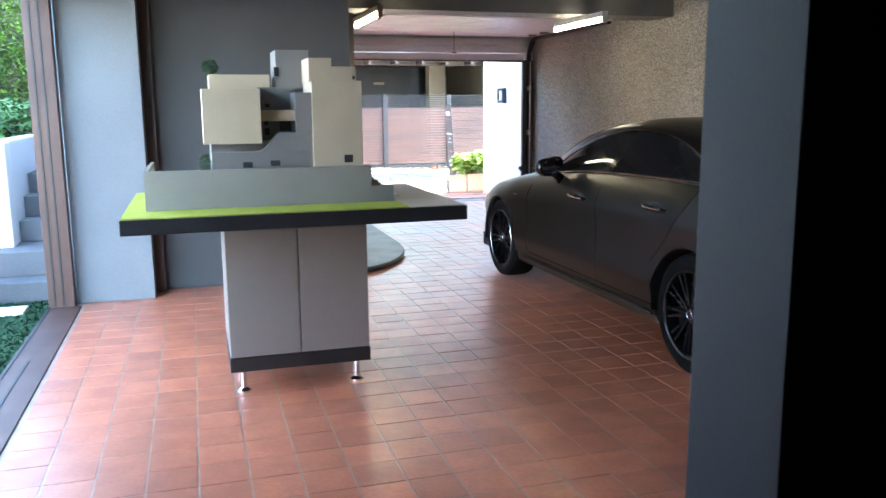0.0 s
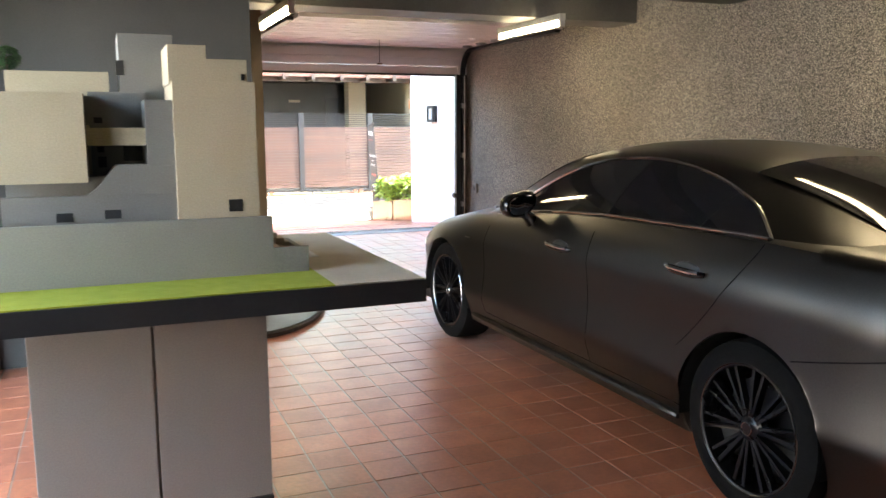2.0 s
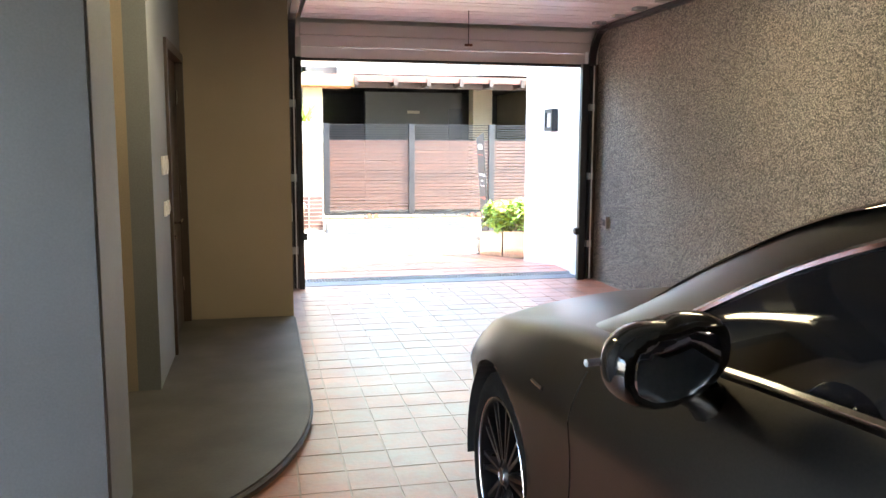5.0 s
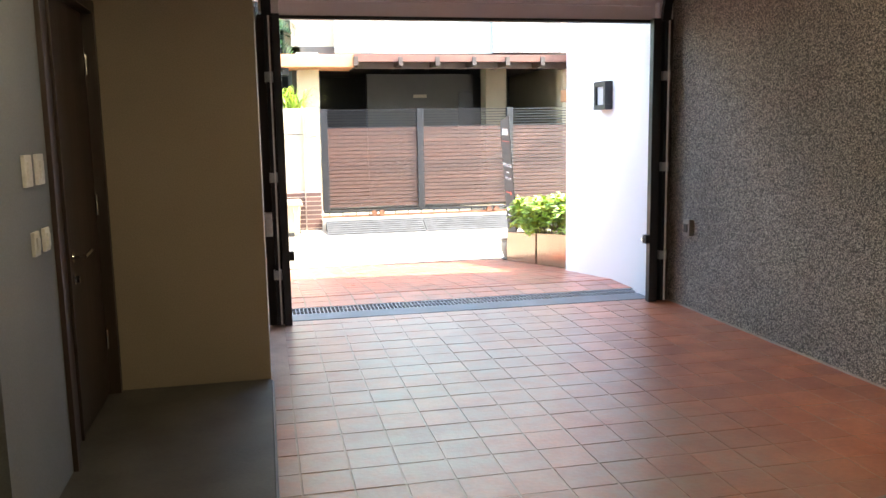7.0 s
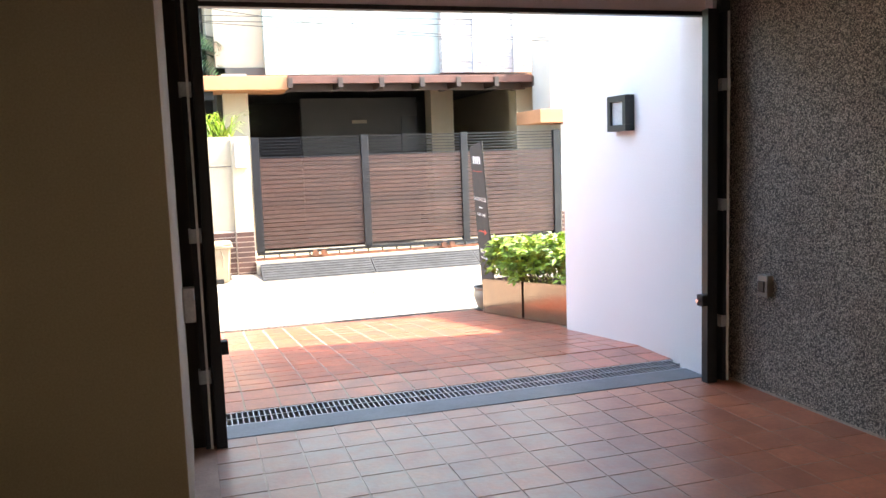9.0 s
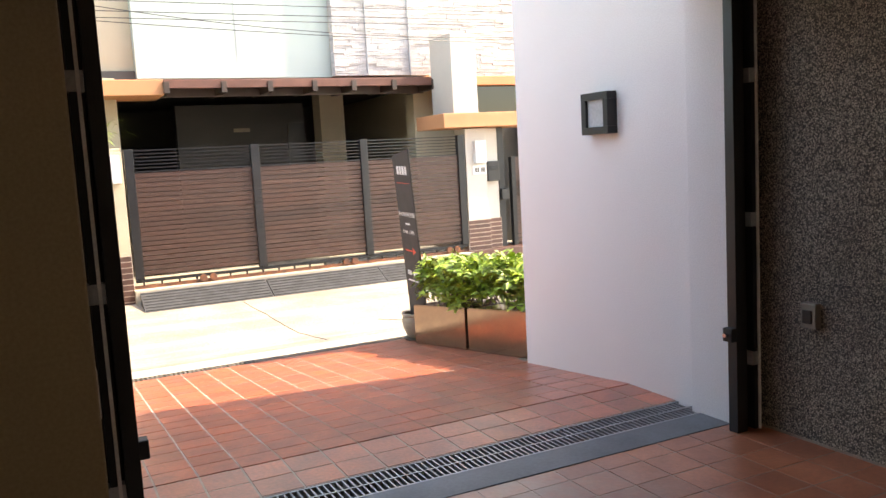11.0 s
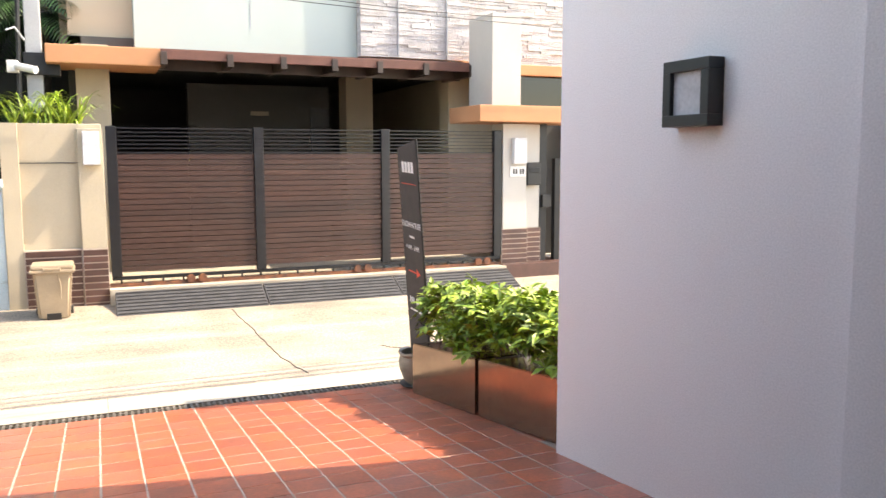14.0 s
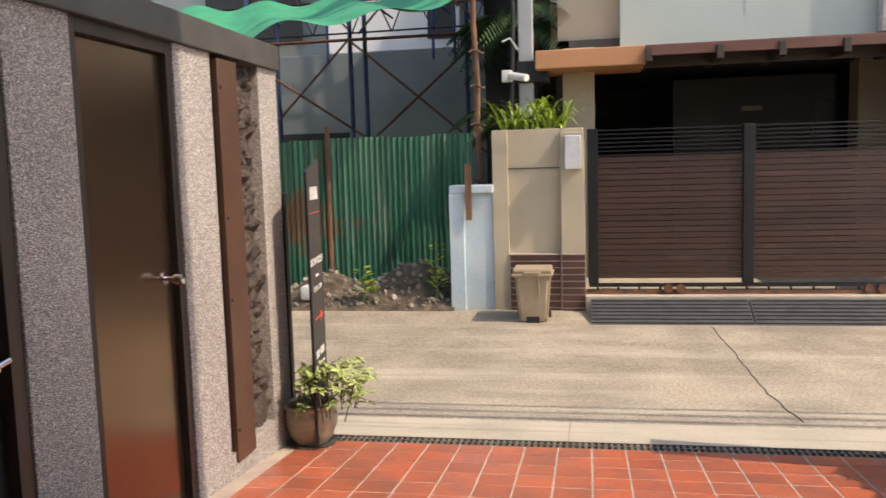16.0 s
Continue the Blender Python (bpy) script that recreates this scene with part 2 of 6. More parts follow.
M_CREAM = mat("cream_render", (0.47, 0.40, 0.29), (0.43, 0.365, 0.265), 1.2, 0.85, 0, 0.1, 120)
M_MINT = mat("mint_panel", (0.41, 0.47, 0.43), (0.38, 0.44, 0.40), 0.8, 0.6, 0, 0.03, 120)
M_ORANGE = mat("orange_trim", (0.54, 0.25, 0.12), (0.48, 0.225, 0.11), 2, 0.75, 0, 0.1, 120)
M_PALE = mat("pale_grey_render", (0.50, 0.475, 0.43), (0.45, 0.43, 0.39), 1.2, 0.85, 0, 0.1, 120)
M_UNFIN = mat("raw_cement", (0.27, 0.30, 0.30), (0.21, 0.235, 0.237), 0.8, 0.85, 0, 0.2, 50)
M_RUBBLE = mat("broken_rubble", (0.30, 0.26, 0.21), (0.17, 0.14, 0.11), 9, 0.9, 0, 0.4, 50, rnd=0.3)
M_GRATE = mat("weathered_iron_grating", (0.17, 0.15, 0.125), (0.11, 0.095, 0.08), 9, 0.7, 0.2, 0.2, 60)
M_LEDGE = mat("split_stone", (0.54, 0.515, 0.49), (0.42, 0.40, 0.38), 5, 0.85, 0, 0.6, 30, rnd=0.12, dist=0.02)
M_SLAT = mat("gate_slat_wood", (0.062, 0.026, 0.018), (0.042, 0.019, 0.013), 5, 0.5, 0, 0.12, 60, rnd=0.12, stretch=(0.1, 1, 1))
M_IRON = mat("charcoal_iron", (0.018, 0.019, 0.022), (0.013, 0.014, 0.016), 5, 0.4, 0.3, 0.05, 90)
M_BRICK = mat("brown_brick", (0.095, 0.043, 0.033), (0.07, 0.033, 0.026), 6, 0.5, 0, 0.2, 60, rnd=0.2)
M_BRICKJ = mat("brick_joint", (0.48, 0.39, 0.32), None, 6, 0.9, 0, 0.2, 60)
M_BIN = mat("bin_plastic", (0.36, 0.28, 0.19), (0.31, 0.24, 0.165), 4, 0.5, 0, 0.05, 80)
M_GREENSH = mat("green_corrugated", (0.03, 0.155, 0.095), (0.075, 0.18, 0.115), 1.6, 0.5, 0.2, 0.08, 40, rnd=0.38, stretch=(1, 1, 0.4), contrast=(0.4, 0.75))
M_NET = mat("green_net", (0.02, 0.30, 0.15), (0.02, 0.23, 0.12), 3, 0.8, 0, 0.3, 150)
M_BLUEW = mat("pale_blue_paint", (0.46, 0.58, 0.64), (0.52, 0.60, 0.62), 3, 0.75, 0, 0.15, 60)
M_SCAF = mat("blue_steel_tube", (0.03, 0.07, 0.19), (0.03, 0.05, 0.12), 6, 0.5, 0.3, 0.1, 60)
M_PLANTER = mat("polished_bronze_planter", (0.30, 0.20, 0.14), (0.26, 0.17, 0.12), 3, 0.16, 0.85, 0.03, 25, rvar=0.05, dist=0.004)
M_POT = mat("glazed_pot", (0.30, 0.25, 0.18), (0.23, 0.19, 0.14), 7, 0.4, 0, 0.15, 40, stretch=(1, 1, 4))
M_MAT = mat("rubber_ramp", (0.055, 0.055, 0.058), (0.04, 0.04, 0.042), 6, 0.8, 0, 0.3, 50)
M_PAINT = mat("satin_grey_car_paint", (0.062, 0.057, 0.052), (0.055, 0.051, 0.047), 1.0, 0.33, 1.0, 0.0, 200, rvar=0.03, coat=0.25)
M_GLASS = mat("tinted_glass", (0.006, 0.006, 0.007), None, 1, 0.04, 0, 0, 50, rvar=0.01, spec=0.42)
M_TYRE = mat("tyre_rubber", (0.005, 0.005, 0.005), None, 8, 0.85, 0, 0.2, 80, spec=0.08)
M_RIM = mat("black_alloy", (0.006, 0.006, 0.007), None, 8, 0.28, 0.0, 0, 80, rvar=0.03, spec=0.25)
M_LIP = mat("burnished_rim_edge", (0.42, 0.42, 0.42), None, 8, 0.25, 1.0, 0, 80, rvar=0.05)
M_GLOSSB = mat("gloss_black", (0.01, 0.01, 0.01), None, 8, 0.1, 0, 0, 80, rvar=0.03)
M_MIRROR = mat("mirror_glass", (0.55, 0.57, 0.60), None, 6, 0.03, 1, 0, 80, rvar=0.01)
M_RED = mat("red_lens", (0.55, 0.004, 0.004), None, 8, 0.45, 0, 0, 80, rvar=0.03)
M_LENS = mat("head_lamp_lens", (0.5, 0.52, 0.55), None, 8, 0.08, 0.3, 0, 80, rvar=0.03)
M_SIGN = mat("sign_black", (0.028, 0.022, 0.02), (0.05, 0.042, 0.038), 9, 0.75, 0, 0.05, 60)
M_INK = mat("sign_white_ink", (0.75, 0.74, 0.72), None, 4, 0.6, 0, 0, 60)
M_INKR = mat("sign_red_ink", (0.75, 0.08, 0.04), None, 4, 0.6, 0, 0, 60)
M_FROST = mat("frosted_glass", (0.62, 0.62, 0.63), None, 4, 0.35, 0, 0, 60)
# The carport's inside shade is put into this dark wall colour.
M_CARPORT_SHADE = mat("carport_wall", (0.07, 0.067, 0.062), (0.055, 0.053, 0.050), 1, 0.8, 0, 0.05, 60)
M_ROUGH = mat("rough_brown_stone", (0.085, 0.06, 0.05), (0.04, 0.03, 0.026), 14, 0.85, 0, 1.0, 22, dist=0.03)
M_CRACK = mat("dirty_joint", (0.10, 0.085, 0.07), None, 5, 0.9, 0, 0.2, 60)
M_DUCT = mat("foil_duct", (0.30, 0.295, 0.29), None, 9, 0.4, 0.6, 0.2, 60)
M_ROOFT = mat("brown_fascia", (0.16, 0.065, 0.045), (0.12, 0.05, 0.036), 4, 0.6, 0, 0.1, 60)


def stained(m, colour, scale, lo, hi, most, stretch=(1, 1, 1)):
    """Lays blotches of dirt, rust or painted-in sun dapples over a paint."""
    t = m.node_tree
    n, l = t.nodes, t.links
    b = n["Principled BSDF"]
    old = b.inputs["Base Color"].links[0].from_socket
    geo = n.new("ShaderNodeNewGeometry")
    mp = n.new("ShaderNodeMapping")
    mp.inputs["Scale"].default_value, mp.inputs["Location"].default_value = stretch, (3.3, 7.1, 1.7)
    l.new(geo.outputs["Position"], mp.inputs[0])
    q = n.new("ShaderNodeTexNoise")
    q.inputs["Scale"].default_value, q.inputs["Detail"].default_value, q.inputs["Roughness"].default_value = scale, 8, 0.65
    l.new(mp.outputs[0], q.inputs["Vector"])
    mr = n.new("ShaderNodeMapRange")
    mr.inputs[1].default_value, mr.inputs[2].default_value, mr.inputs[4].default_value = lo, hi, most
    l.new(q.outputs[0], mr.inputs[0])
    mix = n.new("ShaderNodeMix")
    mix.data_type = "RGBA"
    mix.inputs[7].default_value = (*colour, 1)
    l.new(mr.outputs[0], mix.inputs[0])
    l.new(old, mix.inputs[6])
    l.new(mix.outputs[2], b.inputs["Base Color"])


stained(M_GREENSH, (0.20, 0.085, 0.04), 1.1, 0.56, 0.64, 0.8, (1, 1, 0.6))
# Pale streaks: sun dapples on the hoarding put into the sheet colour.
stained(M_GREENSH, (0.30, 0.42, 0.34), 3.0, 0.55, 0.75, 0.5, (3, 1, 0.25))
stained(M_CONC, (0.13, 0.105, 0.08), 0.9, 0.55, 0.72, 0.55, (0.6, 1.5, 1))
stained(M_CONC, (0.50, 0.43, 0.34), 0.8, 0.52, 0.68, 0.6, (0.25, 2.2, 1))
stained(M_CONC, (0.10, 0.08, 0.06), 1.6, 0.58, 0.68, 0.55, (0.06, 2.6, 1))
stained(M_CONC, (0.48, 0.42, 0.33), 9.0, 0.6, 0.75, 0.5)
stained(M_CONC2, (0.22, 0.18, 0.135), 2.2, 0.52, 0.66, 0.55, (0.12, 2.5, 1))
stained(M_CONC2, (0.55, 0.49, 0.40), 7.0, 0.6, 0.75, 0.5)
stained(M_TILE_OUT, (0.20, 0.085, 0.06), 2.5, 0.58, 0.78, 0.4)
stained(M_BLUEW, (0.28, 0.25, 0.21), 4.0, 0.6, 0.7, 0.6)
stained(M_CREAM, (0.30, 0.25, 0.18), 1.6, 0.6, 0.8, 0.35, (1, 1, 0.5))
stained(M_SLAT, (0.11, 0.06, 0.045), 3.0, 0.55, 0.75, 0.5, (0.3, 1, 2))


# ---- mesh helpers ----
def box(bm, x0, x1, y0, y1, z0, z1, bevel=0.0, m=None):
    r = bmesh.ops.create_cube(bm, size=1)
    vs = r["verts"]
    for v in vs:
        v.co = Vector((x0 + (x1 - x0) * (v.co.x + 0.5), y0 + (y1 - y0) * (v.co.y + 0.5), z0 + (z1 - z0) * (v.co.z + 0.5)))
        if m:
            v.co = m @ v.co
    if bevel:
        es = list({e for v in vs for e in v.link_edges})
        bmesh.ops.bevel(bm, geom=es, offset=bevel, segments=2, affect="EDGES", profile=0.6)
    return bm


def rod(bm, a, b, r, n=10, r2=None):
    a, b = Vector(a), Vector(b)
    d = b - a
    m = Matrix.Translation((a + b) / 2) @ d.to_track_quat("Z", "Y").to_matrix().to_4x4()
    bmesh.ops.create_cone(bm, cap_ends=True, segments=n, radius1=r, radius2=r if r2 is None else r2, depth=d.length, matrix=m)
    return bm


def lathe(bm, prof, n=32, m=None):
    """Turns rows of (radius, height) round z."""
    rings = []
    for r, z in prof:
        ring = []
        for i in range(n):
            a = 2 * math.pi * i / n
            co = Vector((r * math.cos(a), r * math.sin(a), z))
            ring.append(bm.verts.new(m @ co if m else co))
        rings.append(ring)
    for p, q in zip(rings, rings[1:]):
        for i in range(n):
            bm.faces.new((p[i], p[(i + 1) % n], q[(i + 1) % n], q[i]))
    return bm


def grid(bm, f, nu, nv):
    vs = [[bm.verts.new(f(i / nu, j / nv)) for j in range(nv + 1)] for i in range(nu + 1)]
    for i in range(nu):
        for j in range(nv):
            bm.faces.new((vs[i][j], vs[i + 1][j], vs[i + 1][j + 1], vs[i][j + 1]))
    return vs


def grid_mesh(f, nu, nv):
    bm = B()
    grid(bm, f, nu, nv)
    bmesh.ops.remove_doubles(bm, verts=bm.verts, dist=0.0005)
    return bm


def path_tube(bm, pts, r, n=6):
    pts = [Vector(p) for p in pts]
    rings, across = [], None
    for i, p in enumerate(pts):
        d = (pts[min(i + 1, len(pts) - 1)] - pts[max(i - 1, 0)]).normalized()
        across = d.orthogonal() if across is None else across - d * across.dot(d)
        across.normalize()
        over = d.cross(across)
        rr = r[i] if isinstance(r, (list, tuple)) else r
        rings.append([bm.verts.new(p + across * (rr * math.cos(2 * math.pi * k / n)) + over * (rr * math.sin(2 * math.pi * k / n))) for k in range(n)])
    for p, q in zip(rings, rings[1:]):
        for k in range(n):
            bm.faces.new((p[k], p[(k + 1) % n], q[(k + 1) % n], q[k]))
    for ring in (rings[0], rings[-1]):
        bm.faces.new(ring)
    return bm


def leaf(bm, base, d, up, length, width):
    """One folded leaf of four faces."""
    d = d.normalized()
    s = d.cross(up)
    s = s.normalized() if s.length > 1e-4 else Vector((1, 0, 0))
    n = s.cross(d)
    v = [bm.verts.new(base), bm.verts.new(base + d * length * 0.5 + s * width + n * width * 0.3), bm.verts.new(base + d * length - n * length * 0.12),
         bm.verts.new(base + d * length * 0.5 - s * width + n * width * 0.3), bm.verts.new(base + d * length * 0.5)]
    bm.faces.new((v[0], v[1], v[4]))
    bm.faces.new((v[1], v[2], v[4]))
    bm.faces.new((v[2], v[3], v[4]))
    bm.faces.new((v[3], v[0], v[4]))


def mesh_of(name, bm, material, smooth=False):
    bmesh.ops.recalc_face_normals(bm, faces=bm.faces)
    me = bpy.data.meshes.new(name)
    bm.to_mesh(me)
    bm.free()
    me.materials.append(material)
    if smooth:
        me.polygons.foreach_set("use_smooth", [True] * len(me.polygons))
        me.set_sharp_from_angle(angle=radians(38))
    return me


def part(name, bm, material, parent, label="", smooth=False):
    ob = new(name, mesh_of(name, bm, material, smooth))
    if parent:
        ob.parent = parent
        ob.matrix_parent_inverse = parent.matrix_world.inverted()
    if label:
        tagged(ob, label)
    return ob


def thing(name, at, label, category, group="", kind=""):
    ob = new(name)
    ob.empty_display_size = 0.1
    ob.location = at
    bpy.context.view_layer.update()
    return tagged(ob, label, category, group, kind)


def single(name, bm, material, label, category, group="", kind="", smooth=False):
    return tagged(part(name, bm, material, None, "", smooth), label, category, group, kind)


def struct(name, bm, material, label, category="wall"):
    return single(name, bm, material, label, category, "", "structure")


B = bmesh.new
rng = random.Random(7)


def drive_z(y):
    return -0.095 * max(0.0, y - 12.05)

# ---- garage shell ----
struct("floor", box(B(), -1.0, 5.45, -3.2, 11.13, -0.12, -0.0022), M_GROUT, "grouted bed under the terracotta garage tiles", "floor")
struct("wall_east", box(B(), 5.21, 5.5, -3.2, 11.06, -0.1, 2.95), M_PEB, "dark exposed pebble wall of the garage", "wall")
bm = B()
box(bm, 5.206, 5.214, -3.2, 11.05, 0, 0.012)
struct("trim", bm, M_GROUT_OUT, "pale cement joint at the foot of the pebble wall", "trim")
struct("wall_rear", box(B(), 0.775, 5.21, -0.34, -0.105, 0, 2.78), M_BLACK, "black rear wall behind the car", "wall")
struct("column_rear", box(B(), 0.74, 0.775, -0.338, -0.107, 0, 2.78, 0.002), M_SHADED_COLUMN, "grey wall end beside the garage entrance, coloured dark for shade", "column")
# Unseen closing walls, added and kept dark to cut light near the entrance.
struct("wall_behind", box(B(), -1.2, 5.5, -3.4, -3.2, -0.1, 2.95), M_DARK, "unseen plain dark wall closing the room", "wall")
bm = B()
box(bm, -1.2, -1.0, -3.2, 1.6, -0.1, 2.95)
struct("wall_west_rear", bm, M_DARK, "unseen plain dark wall closing the room", "wall")
bm = B()
box(bm, -1.2, -1.0, 1.6, 5.56, 2.46, 2.95)
struct("wall_west_head", bm, M_GREY, "grey lintel over the garden opening", "wall")
struct("pillar", box(B(), -1.0, -0.42, 5.56, 6.2, 0, 2.78, 0.005), M_GREY, "pale grey painted pillar beside the garden door", "pillar")
# Solid dark strip whose colour stands in for the recess's shade.
struct("wall_gap", box(B(), -0.42, -0.34, 5.80, 6.1, 0, 2.78), M_WOOD, "dark strip standing for the shade in the wall recess", "trim")
bm = B()
box(bm, -0.34, 1.282, 5.876, 6.1, 0, 2.78)
struct("wall_inner", bm, M_DARK, "charcoal-painted inner wall behind the model table", "wall")
# Paler than wall_inner: light falling on this side face is put into the colour.
struct("wall_inner_end", box(B(), 1.16, 1.29, 5.89, 6.31, 0.0, 2.78, 0.004), M_GREY, "wall end beside the slate landing, coloured lighter for the light it catches", "wall")
struct("wall_niche", box(B(), 0.60, 0.72, 6.1, 7.85, 0, 2.78), M_BEIGE, "beige wall inside the niche", "wall")
struct("wall_niche_side", box(B(), 0.72, 1.12, 7.7, 7.85, 0, 2.78), M_BEIGE, "beige side wall of the niche", "wall")
struct("wall_switches", box(B(), 1.12, 1.24, 7.7, 8.46, 0, 2.78), M_GREY, "grey wall with switches beside the door", "wall")
struct("wall_over_door", box(B(), 1.12, 1.24, 8.46, 9.54, 2.06, 2.78), M_GREY, "grey wall over the inner door", "wall")
# Unseen black wall put in for the darkness behind the door.
struct("wall_behind_door", box(B(), 0.94, 1.04, 7.85, 9.6, 0, 2.78), M_BLACK, "black wall standing for the unlit space behind the inner door", "wall")
struct("wall_beige", box(B(), 1.0, 2.035, 9.54, 11.2, 0, 2.78, 0.004), M_BEIGE, "beige rendered wall beside the garage opening", "wall")
struct("ceiling", box(B(), -1.2, 5.5, -3.4, 11.2, 2.78, 2.95), M_CEIL, "dark painted garage ceiling", "ceiling")
struct("beam_1", box(B(), -1.0, 5.21, 4.95, 5.785, 2.49, 2.78, 0.006), M_BEAM, "dark painted ceiling beam", "beam")
struct("beam_2", box(B(), 0.9, 5.21, 7.05, 7.47, 2.485, 2.78, 0.006), M_BEAM, "dark painted ceiling beam with strip lamps", "beam")
struct("beam_3", box(B(), -1.0, -0.55, 3.0, 4.95, 2.52, 2.78, 0.006), M_GREY, "grey boxed-in beam along the garden side", "beam")

# curved slate landing
bm = B()
edge = [(1.2, 6.31), (1.2, 5.96)]
for i in range(25):
    a = -math.pi / 2 + (math.pi / 2) * i / 24
    edge.append((1.22 + 0.815 * math.cos(a), 7.40 + 1.44 * math.sin(a)))
edge += [(2.035, 9.54), (0.72, 9.54), (0.72, 6.31)]
top = [bm.verts.new((x, y, 0.052)) for x, y in edge]
bot = [bm.verts.new((x, y, -0.01)) for x, y in edge]
bm.faces.new(top)
bm.faces.new(bot[::-1])
for i in range(len(edge)):
    j = (i + 1) % len(edge)
    bm.faces.new((top[i], bot[i], bot[j], top[j]))
struct("landing", bm, M_SLAB, "low dark slate landing with a curved edge", "landing")
bm = B()
path_tube(bm, [(x, y, 0.03) for x, y in edge[1:28]], 0.016, 6)
struct("landing_nosing", bm, M_BLACK, "black rubber edge of the slate landing", "trim")

# inner door
DX = 1.24
door = tagged(thing("door_1", (DX, 9.0, 0.05), "dark-stained wooden double door with steel lever handle, closed", "door"), kind="structure")
bm = B()
for a, b_, z0, z1 in ((8.46, 8.51, 0.05, 2.06), (9.49, 9.535, 0.05, 2.06), (8.51, 9.49, 2.0, 2.06)):
    box(bm, DX - 0.12, DX + 0.02, a, b_, z0, z1, 0.003)
part("door_frame", bm, M_WOOD, door)
part("leaf", box(B(), DX - 0.08, DX - 0.035, 8.515, 8.80, 0.06, 1.995, 0.003), M_WOOD, door, "narrow fixed leaf")
leaf2 = part("leaf", box(B(), DX - 0.08, DX - 0.035, 8.808, 9.485, 0.06, 1.995, 0.003), M_WOOD, door)
part("astragal", box(B(), DX - 0.036, DX - 0.022, 8.79, 8.82, 0.06, 1.995, 0.003), M_WOOD, door)
bm = B()
rod(bm, (DX - 0.035, 8.90, 0.87), (DX + 0.025, 8.90, 0.87), 0.009)
rod(bm, (DX + 0.02, 8.89, 0.87), (DX + 0.02, 9.03, 0.88), 0.008)
rod(bm, (DX - 0.036, 8.90, 0.87), (DX - 0.03, 8.90, 0.87), 0.026, 20)
part("door_handle", bm, M_CHROME, leaf2, "steel lever handle", True)
bm = B()
rod(bm, (DX - 0.036, 8.90, 0.77), (DX - 0.028, 8.90, 0.77), 0.024, 20)
box(bm, DX - 0.03, DX - 0.01, 8.894, 8.906, 0.755, 0.785, 0.002)
part("lock", bm, M_CHROME, leaf2, "", True)
for z in (0.35, 1.05, 1.75):
    part("hinge", rod(B(), (DX - 0.03, 9.487, z - 0.05), (DX - 0.03, 9.487, z + 0.05), 0.008), M_CHROME, door)
    part("hinge", rod(B(), (DX - 0.03, 8.517, z - 0.05), (DX - 0.03, 8.517, z + 0.05), 0.008), M_CHROME, door)
for yy, z, w in ((8.16, 1.28, 0.09), (8.32, 1.28, 0.09), (8.19, 1.02, 0.07), (8.33, 1.02, 0.07)):
    sw = thing("wall_switch", (DX, yy, z), "small white plastic wall switch beside the inner door", "switch", "switches by the door")
    part("plate", box(B(), DX - 0.002, DX + 0.012, yy - w / 2, yy + w / 2, z - w * 0.62, z + w * 0.62, 0.003), M_PLASTIC, sw)
    part("rocker", box(B(), DX + 0.011, DX + 0.018, yy - w / 4, yy + w / 4, z - w * 0.35, z + w * 0.35, 0.002), M_PLASTIC, sw)

# strip lamps
for lx, ly, lz in TUBES:
    lamp = thing("strip_lamp", (lx, ly, lz + 0.08), "lit fluorescent batten lamp under the garage ceiling", "lamp", "strip lamps")
    part("body", box(B(), lx - 0.03, lx + 0.03, ly - 0.62, ly + 0.63, lz + 0.03, lz + 0.085, 0.004), M_PLASTIC, lamp)
    part("tube", rod(B(), (lx, ly - 0.59, lz), (lx, ly + 0.60, lz), 0.022, 14), M_TUBE, lamp, "glowing fluorescent tube", True)
    for yy in (ly - 0.62, ly + 0.60):
        part("cap", box(B(), lx - 0.025, lx + 0.025, yy, yy + 0.03, lz - 0.03, lz + 0.03, 0.004), M_PLASTIC, lamp)
    if lz > 2.5:
        for yy in (ly - 0.4, ly + 0.4):
            part("hanger", rod(B(), (lx, yy, lz + 0.08), (lx, yy, 2.785), 0.008), M_PLASTIC, lamp)

# flexible duct and conduit at the first beam
bm = B()
pts = [(0.9, 4.75, 2.72), (1.2, 4.72, 2.66), (1.6, 4.72, 2.60), (2.2, 4.74, 2.66), (2.8, 4.75, 2.74)]
path_tube(bm, [Vector(pts[0]).lerp(Vector(pts[1]), 0)] + [Vector(p) for p in pts], 0.06, 14)
single("air_duct", bm, M_DUCT, "silver flexible air duct slung under the ceiling", "duct", smooth=True)

# overhead sectional door
gd = thing("garage_door", (3.7, 11.1, 2.2), "open white sectional garage door, run up under the ceiling", "garage door")
for i, (z0, z1) in enumerate(((2.225, 2.33), (2.334, 2.44), (2.444, 2.56))):
    part("panel", box(B(), 2.2, 5.19, 11.14, 11.18, z0, z1, 0.004), M_PINK, gd)
for i in range(6):
    y0 = 8.42 + i * 0.43
    bm = B()
    box(bm, 2.2, 5.19, y0, y0 + 0.424, 2.575, 2.615, 0.004)
    box(bm, 2.2, 5.19, y0 + 0.12, y0 + 0.13, 2.570, 2.58)
    box(bm, 2.2, 5.19, y0 + 0.28, y0 + 0.29, 2.570, 2.58)
    part("panel", bm, M_PINK, gd)
part("bottom_seal", box(B(), 2.2, 5.19, 11.13, 11.19, 2.20, 2.226, 0.004), M_BLACK, gd, "black rubber seal")
